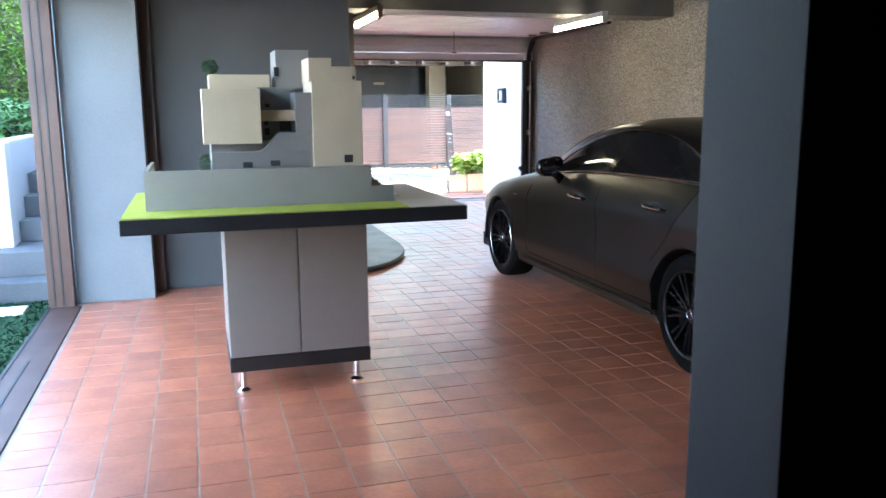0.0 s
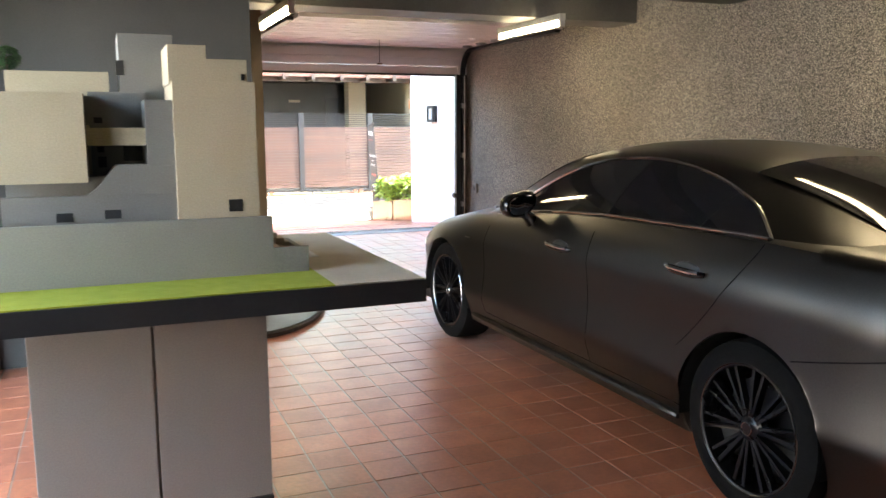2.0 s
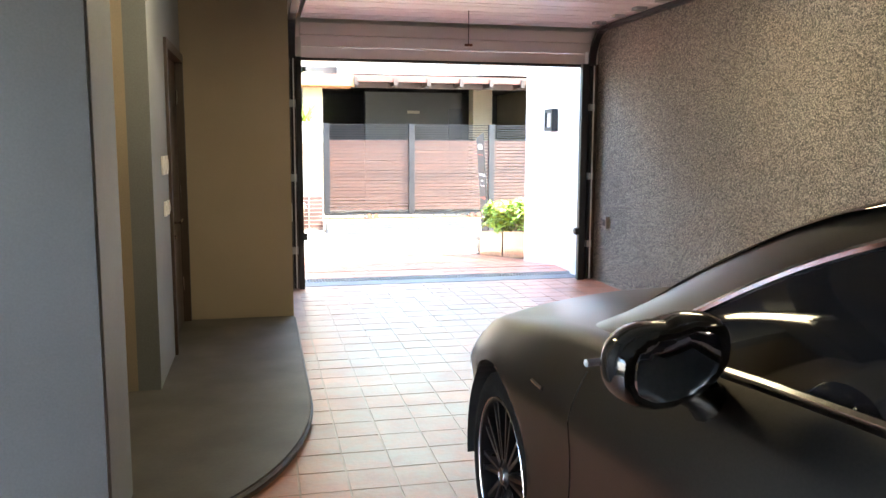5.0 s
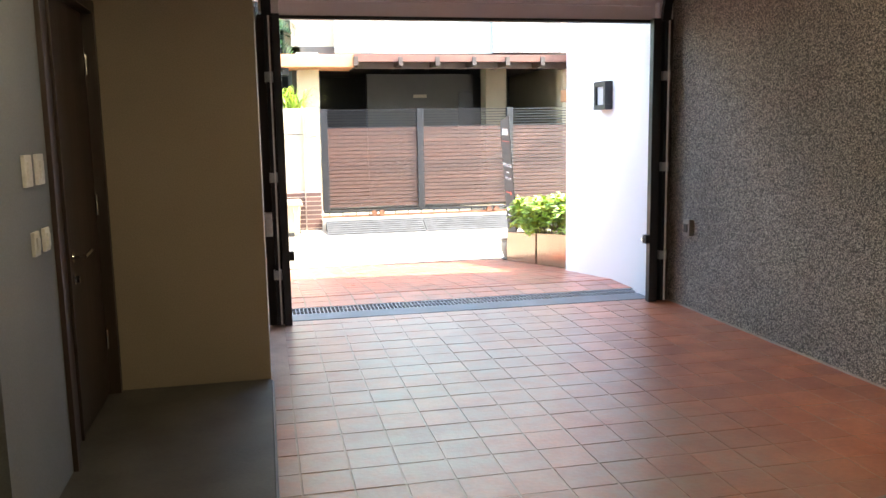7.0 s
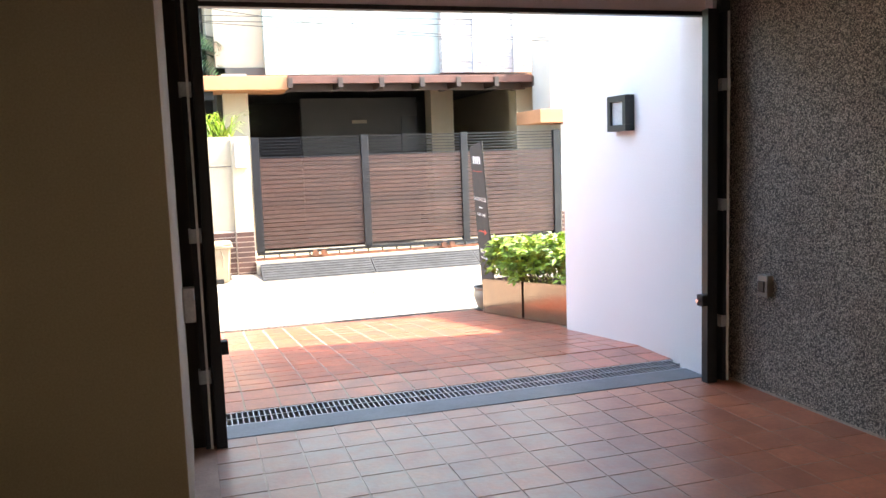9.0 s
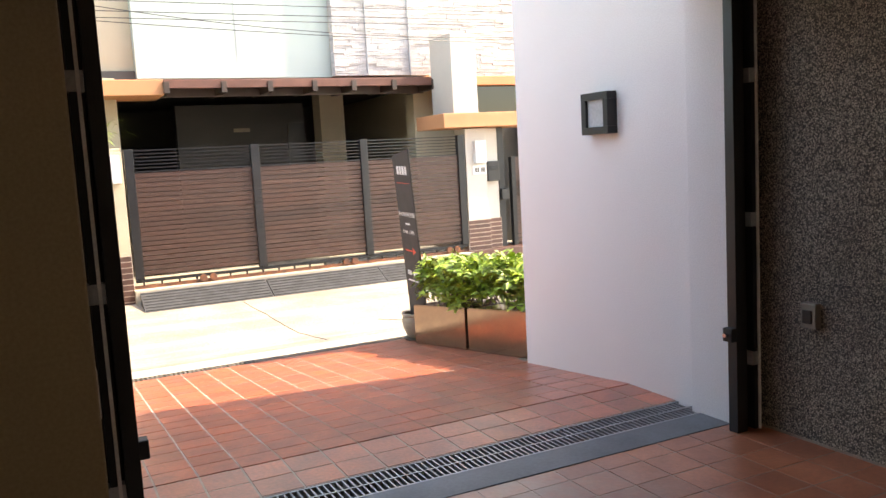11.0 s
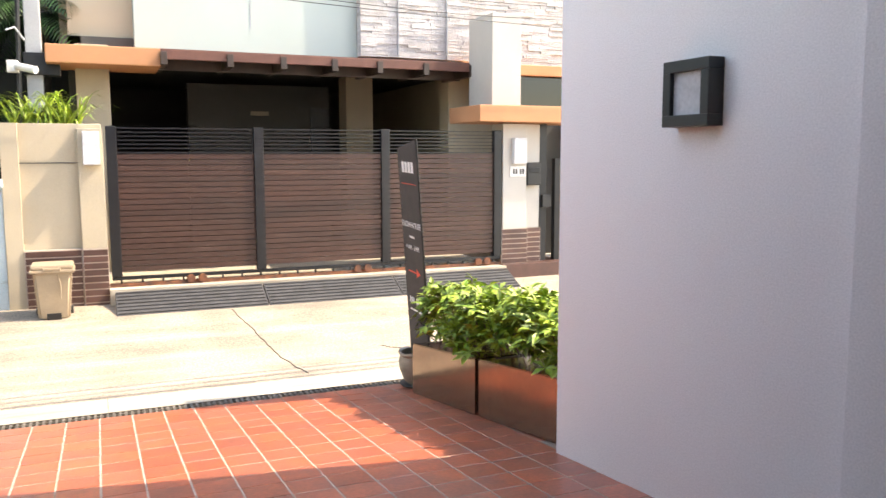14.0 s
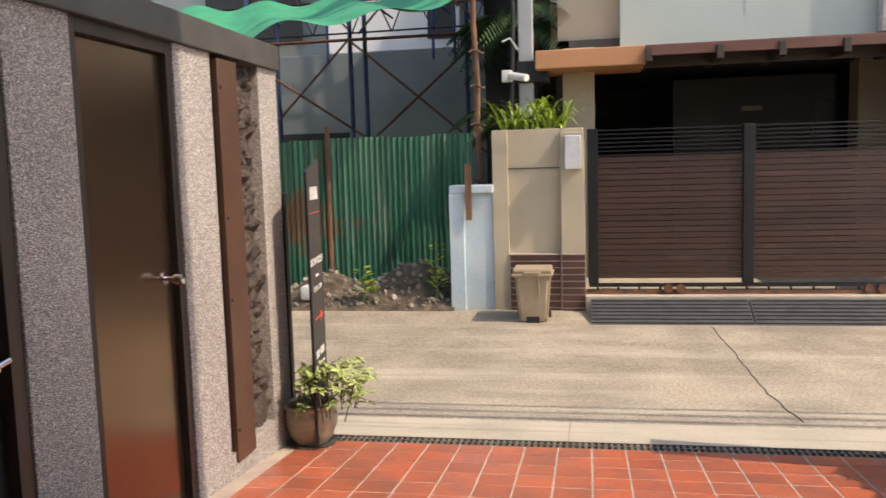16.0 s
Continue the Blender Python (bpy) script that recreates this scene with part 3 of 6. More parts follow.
for x in (2.112, 5.12):
    bm = B()
    pts = [(x, 11.0, 0.02), (x, 11.0, 2.2)] + [(x, 11.0 - 0.3 * (1 - math.cos(a)), 2.2 + 0.34 * math.sin(a)) for a in [math.pi / 2 * k / 8 for k in range(1, 9)]] + [(x, 8.4, 2.55)]
    for p, q in zip(pts, pts[1:]):
        d = Vector(q) - Vector(p)
        m = Matrix.Translation(p) @ d.to_track_quat("Z", "X").to_matrix().to_4x4()
        box(bm, -0.018, 0.018, -0.034, 0.034, 0, d.length, 0, m)
    track = part("track", bm, M_IRON, gd, "dark steel guide track")
    part("flange", box(B(), x + 0.006, x + 0.018, 10.957, 10.967, 0.02, 2.2), M_PLASTIC, track, "pale steel flange")
    for z in (0.35, 1.05, 1.75):
        bm = B()
        box(bm, x - 0.03, x + 0.03, 10.965, 11.02, z, z + 0.07, 0.003)
        part("bracket", bm, M_ALU, gd)
for i in range(5):
    part("hinge", box(B(), 4.95, 5.05, 8.80 + i * 0.43, 8.90 + i * 0.43, 2.55, 2.578, 0.003), M_ALU, gd)
bm = B()
rod(bm, (3.62, 10.2, 2.57), (3.62, 10.2, 2.28), 0.004, 6)
part("pull_cord", bm, M_BLACK, gd, "black pull cord")
part("pull_grip", box(B(), 3.585, 3.655, 10.19, 10.21, 2.265, 2.285, 0.004), M_RUST, gd, "dark red pull grip")
part("spring_bar", rod(B(), (2.2, 8.42, 2.66), (5.19, 8.42, 2.66), 0.025, 12), M_ALU, gd, "", True)
bm = B()
box(bm, 2.146, 2.20, 11.0, 11.10, 0, 2.22, 0.003)
struct("door_jamb_1", bm, M_BLACK, "black steel jamb of the garage opening", "jamb")
struct("door_jamb_2", box(B(), 5.02, 5.09, 11.0, 11.06, 0, 2.22, 0.003), M_BLACK, "black steel jamb of the garage opening", "jamb")
struct("door_jamb_3", box(B(), 2.036, 2.146, 11.06, 11.10, 0, 2.22, 0.002), M_WOOD, "dark brown closing strip beside the door track", "jamb")
# Dark strip carries the shadow of the gap between track and pebble wall.
struct("door_jamb_4", box(B(), 5.092, 5.208, 11.048, 11.064, 0, 2.22), M_WOOD, "dark brown closing strip beside the door track", "jamb")
lk = thing("door_latch", (5.05, 11.03, 0.51), "small black steel latch on the garage door jamb", "latch")
part("case", box(B(), 4.985, 5.025, 11.0, 11.06, 0.475, 0.545, 0.006), M_BLACK, lk)
part("bolt", rod(B(), (4.965, 11.03, 0.51), (4.99, 11.03, 0.51), 0.012), M_CHROME, lk)
lk = thing("door_latch", (2.2, 11.05, 0.51), "small black steel latch on the garage door jamb", "latch")
part("case", box(B(), 2.198, 2.235, 11.02, 11.08, 0.475, 0.545, 0.006), M_BLACK, lk)
pb = thing("sensor_box", (5.205, 10.71, 0.63), "small grey plastic sensor on the pebble wall", "sensor")
part("case", box(B(), 5.17, 5.212, 10.66, 10.745, 0.57, 0.695, 0.008), M_CAB, pb)
part("lens", box(B(), 5.162, 5.172, 10.68, 10.73, 0.595, 0.66, 0.004), M_BLACK, pb, "black sensor window")
cb = thing("control_box", (2.05, 11.0, 0.75), "white plastic control box beside the door track", "switch")
part("case", box(B(), 2.035, 2.09, 10.93, 11.0, 0.67, 0.84, 0.008), M_PLASTIC, cb)
part("button", rod(B(), (2.09, 10.965, 0.78), (2.098, 10.965, 0.78), 0.012), M_BLACK, cb)
tp = thing("door_motor_bracket", (2.12, 10.98, 2.25), "white steel bracket at the head of the door track", "bracket")
part("plate", box(B(), 2.06, 2.20, 10.98, 11.04, 2.22, 2.40, 0.006), M_PLASTIC, tp)
part("bolt", rod(B(), (2.13, 10.97, 2.3), (2.13, 10.985, 2.3), 0.012), M_ALU, tp)

# threshold plate and drain grating
struct("threshold", box(B(), 2.035, 5.16, 11.13, 11.345, -0.1, 0.004, 0.003), mat("threshold_steel", (0.16, 0.175, 0.19), (0.13, 0.14, 0.15), 3, 0.5, 0.2, 0.05, 60), "blue-grey metal threshold strip", "threshold")
struct("drain_pit", box(B(), 2.035, 5.16, 11.345, 11.60, -0.2, -0.09), M_BLACK, "dark drain channel", "drain")
gr = thing("drain_grating", (3.6, 11.47, -0.03), "galvanised steel drain grating across the driveway", "grating")
for y0 in (11.352, 11.465, 11.578):
    part("rail", box(B(), 2.04, 5.155, y0, y0 + 0.012, -0.03, 0.0), M_ALU, gr)
me = mesh_of("bar", box(B(), -0.004, 0.004, 11.36, 11.585, -0.03, -0.002), M_ALU)
for i in range(100):
    ob = new("bar", me)
    ob.location = (2.055 + i * 0.031, 0, 0)
    ob.parent = gr
    ob.matrix_parent_inverse = gr.matrix_world.inverted()

# garden door
gdn = tagged(thing("door_2", (-1.08, 5.4, 0), "open bronze aluminium sliding door to the garden", "door"), kind="structure")
part("door_frame", box(B(), -1.19, -1.005, 5.44, 5.56, 0, 2.46, 0.004), M_FRAME, gdn)
for x in (-1.15, -1.09):
    part("groove", box(B(), x, x + 0.012, 5.432, 5.44, 0.02, 2.45), M_BLACK, gdn)
part("track", box(B(), -1.20, -0.96, 1.6, 5.44, -0.04, 0.008, 0.003), M_FRAME, gdn)
part("groove", box(B(), -1.195, -1.175, 1.6, 5.43, 0.006, 0.013), M_BLACK, gdn)
part("groove", box(B(), -1.10, -1.085, 1.6, 4.0, 0.006, 0.012), M_BLACK, gdn)
part("door_frame", box(B(), -1.20, -1.005, 1.6, 5.44, 2.40, 2.46, 0.004), M_FRAME, gdn)

# ---- model table ----
def display_table():
    t = thing("display_table", (0.44, 3.2, 0), "black-edged display board on a silver two-door cabinet with steel feet", "table")
    part("board", box(B(), -0.405, 1.275, 2.68, 3.95, 0.935, 1.008, 0.003), M_BLACK, t, "black board edge")
    cabinet = part("cabinet", box(B(), 0.065, 0.815, 3.04, 3.6, 0.20, 0.935, 0.003), M_CAB, t)
    for x0, x1 in ((0.067, 0.436), (0.444, 0.813)):
        d = part("door", box(B(), x0, x1, 3.02, 3.042, 0.205, 0.905, 0.003), M_CAB, t)
        hx = x1 - 0.12 if x0 < 0.2 else x0 + 0.1
        part("handle", box(B(), hx - 0.05, hx + 0.05, 3.0, 3.02, 0.895, 0.905, 0.002), M_CHROME, d)
    part("plinth", box(B(), 0.062, 0.818, 3.018, 3.6, 0.125, 0.20, 0.003), M_BLACK, t, "black plinth board")
    for x in (0.13, 0.75):
        for y in (3.08, 3.54):
            bm = B()
            lathe(bm, [(0.001, 0.0), (0.036, 0.0), (0.036, 0.008), (0.016, 0.022), (0.014, 0.125), (0.001, 0.126)], 20, Matrix.Translation((x, y, 0)))
            part("foot", bm, M_CHROME, t, "chromed adjustable foot", True)


def architectural_model():
    t = thing("architectural_model", (0.3, 3.3, 1.01), "cream and grey architectural model of a terraced house", "model")
    part("lawn", box(B(), -0.40, 0.97, 2.685, 3.94, 1.009, 1.014), M_LIME, t, "lime green baize")
    part("paving", box(B(), 0.97, 1.27, 2.685, 3.94, 1.009, 1.013), M_PAPER, t)
    for x0, x1, y0, y1, z1 in ((-0.30, 0.835, 2.96, 2.98, 1.208), (0.835, 0.955, 2.962, 2.982, 1.10), (-0.30, -0.28, 2.98, 3.75, 1.208), (0.935, 0.955, 2.982, 3.3, 1.085)):
        part("garden_wall", box(B(), x0, x1, y0, y1, 1.014, z1, 0.001), M_MWALL, t)
    part("yard", box(B(), -0.28, 0.935, 2.98, 3.75, 1.014, 1.07), M_PAPER, t)
    blocks = [  # x0 x1 y0 y1 z0 z1 material
        (-0.006, 0.279, 3.0, 3.33, 1.333, 1.608, M_MBEIGE), (0.04, 0.36, 3.34, 3.62, 1.30, 1.69, M_MBEIGE), (0.395, 0.575, 3.33, 3.62, 1.30, 1.822, M_MGREY),
        (0.54, 0.80, 3.0, 3.5, 1.07, 1.647, M_MBEIGE), (0.535, 0.655, 3.06, 3.5, 1.64, 1.765, M_MBEIGE), (0.655, 0.785, 3.06, 3.5, 1.64, 1.722, M_MBEIGE),
        (0.456, 0.54, 3.02, 3.3, 1.38, 1.588, M_MGREY), (0.03, 0.54, 3.03, 3.06, 1.07, 1.29, M_MGREY), (0.40, 0.54, 3.025, 3.055, 1.29, 1.385, M_MGREY),
        (0.03, 0.54, 3.2, 3.6, 1.07, 1.34, M_MGREY), (0.27, 0.46, 3.07, 3.2, 1.444, 1.50, M_MBEIGE), (0.29, 0.47, 3.25, 3.36, 1.34, 1.62, M_MGREY)]
    for x0, x1, y0, y1, z0, z1, m in blocks:
        part("block", box(B(), x0, x1, y0, y1, z0, z1, 0.0012), m, t)
    bm = B()  # sloping stair wall
    vs = [(0.27, 1.29), (0.30, 1.31), (0.36, 1.385), (0.40, 1.385), (0.40, 1.29)]
    f = bm.faces.new([bm.verts.new((x, 3.025, z)) for x, z in vs])
    r = bmesh.ops.extrude_face_region(bm, geom=[f])
    bmesh.ops.translate(bm, verts=[v for v in r["geom"] if isinstance(v, bmesh.types.BMVert)], vec=(0, 0.03, 0))
    part("stair_wall", bm, M_MGREY, t)
    bm = B()
    vs = [(0.28, 1.51), (0.28, 1.60), (0.33, 1.60), (0.37, 1.54), (0.37, 1.50)]
    f = bm.faces.new([bm.verts.new((x, 3.07, z)) for x, z in vs])
    r = bmesh.ops.extrude_face_region(bm, geom=[f])
    bmesh.ops.translate(bm, verts=[v for v in r["geom"] if isinstance(v, bmesh.types.BMVert)], vec=(0, 0.03, 0))
    part("stair_wall", bm, M_MGREY, t)
    for x, y, z, w, h in ((0.70, 2.997, 1.225, 0.045, 0.04), (0.32, 3.027, 1.215, 0.048, 0.028), (0.18, 3.027, 1.21, 0.048, 0.028), (0.305, 3.064, 1.515, 0.025, 0.018),
                          (0.31, 3.195, 1.37, 0.026, 0.036), (0.31, 3.195, 1.42, 0.02, 0.02), (0.39, 3.2, 1.39, 0.06, 0.05), (0.385, 3.325, 1.68, 0.026, 0.05), (0.765, 3.055, 1.655, 0.012, 0.02)):
        part("window", box(B(), x, x + w, y, y + 0.012, z, z + h), M_BLACK, t)
    for i, (x, y, z) in enumerate(((0.835, 3.05, 1.12), (0.86, 3.05, 1.10), (0.88, 3.06, 1.085))):
        part("step", box(B(), x, x + 0.03, y, y + 0.1, z, z + 0.02, 0.001), M_MBEIGE, t)
    part("road_strip", box(B(), 0.99, 1.06, 3.25, 3.55, 1.0135, 1.016), M_INK, t)
    for x, y, z, h, conic in ((-0.005, 3.05, 1.07, 0.21, True), (0.05, 3.36, 1.69, 0.075, False)):
        bm = B()
        r2 = random.Random(3)
        for k in range(500):
            u, a = r2.random(), r2.random() * 6.28
            rad = (0.05 * (1 - u) + 0.012) if conic else 0.035 * math.sqrt(max(0.05, 1 - (2 * u - 1) ** 2))
            rad *= 0.5 + 0.6 * r2.random()
            leaf(bm, Vector((x + rad * math.cos(a), y + rad * math.sin(a), z + h * (0.1 + 0.9 * u))), Vector((math.cos(a), math.sin(a), r2.uniform(-0.5, 0.8))), Vector((0, 0, 1)), 0.016, 0.005)
        tr = part("tree", bm, M_LEAF2, t, "miniature dark green tree")
        part("trunk", rod(B(), (x, y, z), (x, y, z + h * 0.6), 0.004, 6), M_BARK, tr)


display_table()
architectural_model()


# ---- car ----
def smooth_curve(rows):
    """Smooth interpolation through (position, value) rows."""
    xs, ys = np.array([r[0] for r in rows], float), np.array([r[1] for r in rows], float)
    d = np.gradient(ys, xs)

    def f(x):
        x = min(max(x, xs[0]), xs[-1])
        i = min(int(np.searchsorted(xs, x, "right")) - 1, len(xs) - 2)
        h = xs[i + 1] - xs[i]
        s = (x - xs[i]) / h
        return float((2 * s**3 - 3 * s**2 + 1) * ys[i] + (s**3 - 2 * s**2 + s) * h * d[i] + (-2 * s**3 + 3 * s**2) * ys[i + 1] + (s**3 - s**2) * h * d[i + 1])
    return f


# lengths run from the tail (0) to the nose (4.98)
C_HALF = smooth_curve([(0, 0.66), (0.08, 0.80), (0.25, 0.875), (0.6, 0.925), (1.1, 0.945), (1.8, 0.938), (2.6, 0.935), (3.4, 0.935), (4.0, 0.942), (4.4, 0.915), (4.7, 0.83), (4.88, 0.70), (4.98, 0.48)])
C_BELT = smooth_curve([(0, 0.93), (0.15, 0.995), (0.5, 1.045), (1.1, 1.075), (1.8, 1.068), (2.3, 1.055), (2.7, 1.03), (3.4, 0.96), (3.9, 0.895), (4.4, 0.80), (4.75, 0.70), (4.98, 0.60)])
C_DECK = smooth_curve([(0, 0.98), (0.06, 1.05), (0.2, 1.09), (0.5, 1.12), (0.9, 1.13), (1.5, 1.03), (3.2, 1.0), (3.55, 1.0), (3.8, 0.985), (4.2, 0.925), (4.6, 0.84), (4.85, 0.74), (4.98, 0.62)])
C_ROOF = smooth_curve([(0.45, 1.08), (0.8, 1.17), (1.2, 1.29), (1.6, 1.375), (2.0, 1.415), (2.35, 1.425), (2.7, 1.40), (3.0, 1.335), (3.3, 1.215), (3.7, 1.0)])
C_RHALF = smooth_curve([(0.45, 0.60), (0.8, 0.58), (1.2, 0.56), (1.6, 0.565), (2.0, 0.575), (2.4, 0.58), (2.8, 0.575), (3.2, 0.60), (3.7, 0.66)])
C_LOW = smooth_curve([(0, 0.42), (0.1, 0.30), (0.4, 0.24), (1.0, 0.21), (2.5, 0.20), (4.0, 0.21), (4.6, 0.22), (4.9, 0.27), (4.98, 0.36)])
CAR_X, CAR_Y = 3.45, 1.42
AXLES = (1.146, 4.084)


def side(u, z):
    """Half width of the flank at length u and height z."""
    w, b, lo = C_HALF(u), C_BELT(u), C_LOW(u)
    s = (z - lo) / max(0.05, b - lo)
    bulge = -0.075 * max(0, 0.28 - s) / 0.28 - 0.014 * math.sin(math.pi * min(1, max(0, (s - 0.28) / 0.45))) - 0.095 * max(0, s - 0.72) ** 1.7 / 0.28**1.7
    return w + bulge


def body_point(u, v):
    """v: 0 at the sill, 0.62 at the belt, 1 at the middle of the bonnet or boot."""
    lo, b = C_LOW(u), C_BELT(u)
    if v <= 0.62:
        z = lo + (b - lo) * v / 0.62
        return side(u, z), z
    s = (v - 0.62) / 0.38
    w0, d = side(u, b), C_DECK(u)
    x = w0 * (1 - s)
    z = b + (d - b) * (1 - (1 - s) ** 2.6)
    return x, z


def glass_house(u, t):
    """t: 0 at the belt, 1 at the middle of the roof."""
    b, r = C_BELT(u) - 0.015, C_ROOF(u)
    w0, wr = side(u, C_BELT(u)) - 0.018, C_RHALF(u)
    r = max(r, b + 0.02)
    k = 0.72
    if t < k:
        s = t / k
        x = w0 + (wr - w0) * s + 0.028 * math.sin(math.pi * s)
        z = b + (r - 0.055 - b) * s
        return x, z
    s = (t - k) / (1 - k)
    a = s * math.pi / 2
    x = wr * (1 - s) ** 0.9
    z = r - 0.055 * (1 - math.sin(a)) ** 1.3
    return x, z


def car_pt(u, x, z, sgn):
    return Vector((CAR_X + sgn * x, CAR_Y + u, z))


def build_car():
    car = thing("car", (CAR_X, CAR_Y + 2.5, 0), "satin dark grey four-door coupe parked on the garage tiles", "car")
    bm = B()
    us = [0.0, 0.02, 0.05, 0.09] + [0.13 + 0.03 * i for i in range(157)] + [4.86, 4.9, 4.94, 4.965, 4.98]
    vs = [i / 44 for i in range(45)]
    g = [[bm.verts.new(car_pt(u, *body_point(u, v), -1)) for v in vs] for u in us]
    R = 0.378

    def dist(v):
        return min(((v.co.y - CAR_Y - a) ** 2 + (v.co.z - 0.345) ** 2, a) for a in AXLES)
    for i in range(len(us) - 1):
        for j in range(len(vs) - 1):
            q = (g[i][j], g[i + 1][j], g[i + 1][j + 1], g[i][j + 1])
            if all(dist(v)[0] < R * R and v.co.z < 0.75 for v in q):
                continue
            bm.faces.new(q)
    for row in g:
        for v in row:
            d2, a = dist(v)
            if d2 < R * R and v.co.z < 0.75 and v.link_faces:
                k = R / math.sqrt(d2)
                v.co.y, v.co.z = CAR_Y + a + (v.co.y - CAR_Y - a) * k, 0.345 + (v.co.z - 0.345) * k
    for end in (0, -1):
        bm.faces.new([v for v in g[end]][:: 1 if end else -1])
    for v in [v for v in bm.verts if not v.link_faces]:
        bm.verts.remove(v)
    geom = bm.verts[:] + bm.edges[:] + bm.faces[:]
    d = bmesh.ops.duplicate(bm, geom=geom)
    for v in d["geom"]:
        if isinstance(v, bmesh.types.BMVert):
            v.co.x = 2 * CAR_X - v.co.x
    bmesh.ops.remove_doubles(bm, verts=bm.verts, dist=0.0008)
    body = part("body", bm, M_PAINT, car, "", True)
    # cabin shell
    bm = B()
    n, k = 74, 26

    def shell(i, j):
        u = 0.45 + 3.25 * i
        return car_pt(u, *glass_house(u, min(1, j * 2) if j <= 0.5 else 2 - 2 * j), -1 if j <= 0.5 else 1)
    grid(bm, shell, n, 2 * k)
    bmesh.ops.remove_doubles(bm, verts=bm.verts, dist=0.0005)
    part("roof", bm, M_PAINT, car, "", True)

    # windows follow the cabin shell a few millimetres proud
    top_of = smooth_curve([(1.14, 0.03), (1.18, 0.12), (1.30, 0.34), (1.5, 0.50), (1.68, 0.575), (1.82, 0.615), (2.1, 0.645), (2.3, 0.63), (2.6, 0.59), (2.82, 0.52), (3.0, 0.41), (3.2, 0.22), (3.38, 0.03)])

    def raked(u, k, h):
        """The dividers lean back as they rise; h is the share of the window's height."""
        return u - k * (h - 0.4)

    def window(name, u0, u1, k0, k1, sgn):
        bm = B()

        def f(i, j):
            u = raked(u0, k0, j) * (1 - i) + raked(u1, k1, j) * i
            x, z = glass_house(u, 0.015 + (max(0.02, top_of(u)) - 0.015) * j)
            return car_pt(u, x + 0.006, z + 0.002, sgn)
        grid(bm, f, 24, 8)
        return part(name, bm, M_GLASS, car, "dark tinted side window", True)
    for sgn in (-1, 1):
        window("window", 1.155, 1.52, 0, 0.10, sgn)
        window("window", 1.545, 2.20, 0.10, 0.09, sgn)
        window("window", 2.30, 3.37, 0.09, 0, sgn)
        pts = []
        for i in range(41):
            u = 1.145 + (3.39 - 1.145) * i / 40
            x, z = glass_house(u, top_of(u) + 0.012)
            pts.append(car_pt(u, x + 0.008, z + 0.003, sgn))
        for i in range(41):
            u = 3.39 - (3.39 - 1.145) * i / 40
            pts.append(car_pt(u, side(u, C_BELT(u)) - 0.006, C_BELT(u) + 0.004, sgn))
        part("window_trim", path_tube(B(), pts + pts[:1], 0.008, 6), M_CHROME, car, "bright window surround", True)
        for u0, w, k in ((1.533, 0.012, 0.10), (2.25, 0.05, 0.09)):
            bm = B()

            def pillar(i, j, u0=u0, w=w, k=k, sgn=sgn):
                u = raked(u0, k, j) - w + 2 * w * i
                x, z = glass_house(u, 0.015 + (top_of(u) - 0.015) * j)
                return car_pt(u, x + 0.009, z, sgn)
            grid(bm, pillar, 2, 10)
            part("pillar", bm, M_GLOSSB, car, "gloss black window pillar", True)
        # door seams and sill
        seams = [[(2.25 - 0.01 * math.sin(z * 3), z) for z in np.linspace(0.32, 0.98, 14)], [(3.42 + 0.08 * (0.9 - z), z) for z in np.linspace(0.32, 0.88, 14)],
                 [(1.145 + 0.40 * ((1.06 - z) / 0.48) ** 1.35, z) for z in np.linspace(1.06, 0.58, 22)],
                 [(u, 0.315) for u in np.linspace(1.52, 3.45, 30)], [(0.30 + 0.025 * i, 0.86 - 0.185 * (i / 25) ** 0.8) for i in range(26)]]
        for s in seams:
            pts = [car_pt(u, side(u, z) - 0.0008, z, sgn) for u, z in s]
            part("door_seam", path_tube(B(), pts, 0.003, 5), M_TYRE, car)
        pts = [car_pt(u, side(u, 0.255) + 0.006, 0.255, sgn) for u in np.linspace(1.56, 3.68, 40)]
        part("sill", path_tube(B(), pts, [0.012] + [0.022] * 38 + [0.012], 8), M_PAINT, car, "", True)
        for u, z in ((1.496, 0.911), (2.514, 0.872)):
            w = side(u, z)
            bm = B()

            def blade(a, b_, u=u, z=z, w=w, sgn=sgn):
                d = (a - 0.5) * 0.235
                e = abs(2 * a - 1)
                out, half = 0.006 + 0.036 * (1 - e ** 4), 0.018 * (1 - 0.45 * e ** 3)
                an = 2 * math.pi * b_
                return car_pt(u + d, w + out + 0.007 * math.cos(an), z + 0.03 * d + half * math.sin(an), sgn)
            grid(bm, blade, 20, 12)
            bmesh.ops.remove_doubles(bm, verts=bm.verts, dist=0.0004)
            handle = part("door_handle", bm, M_GLOSSB, car, "gloss dark door handle with a bright strip", True)
            strip = [car_pt(u + d, w + 0.012 + 0.036 * (1 - abs(d / 0.1175) ** 4), z + 0.03 * d + 0.007, sgn) for d in np.linspace(-0.10, 0.10, 15)]
            part("strip", path_tube(B(), strip, 0.009, 8), M_CHROME, handle, "chrome strip", True)
            # Flattened black ball stands in for the shadow in the handle's hollow.
            bm = B()
            bmesh.ops.create_uvsphere(bm, u_segments=20, v_segments=10, radius=1, matrix=Matrix.Translation(car_pt(u, w - 0.004, z - 0.006, sgn)) @ Matrix.Diagonal((0.009, 0.085, 0.042, 1)))
            part("handle_cup", bm, M_BLACK, car, "", True)
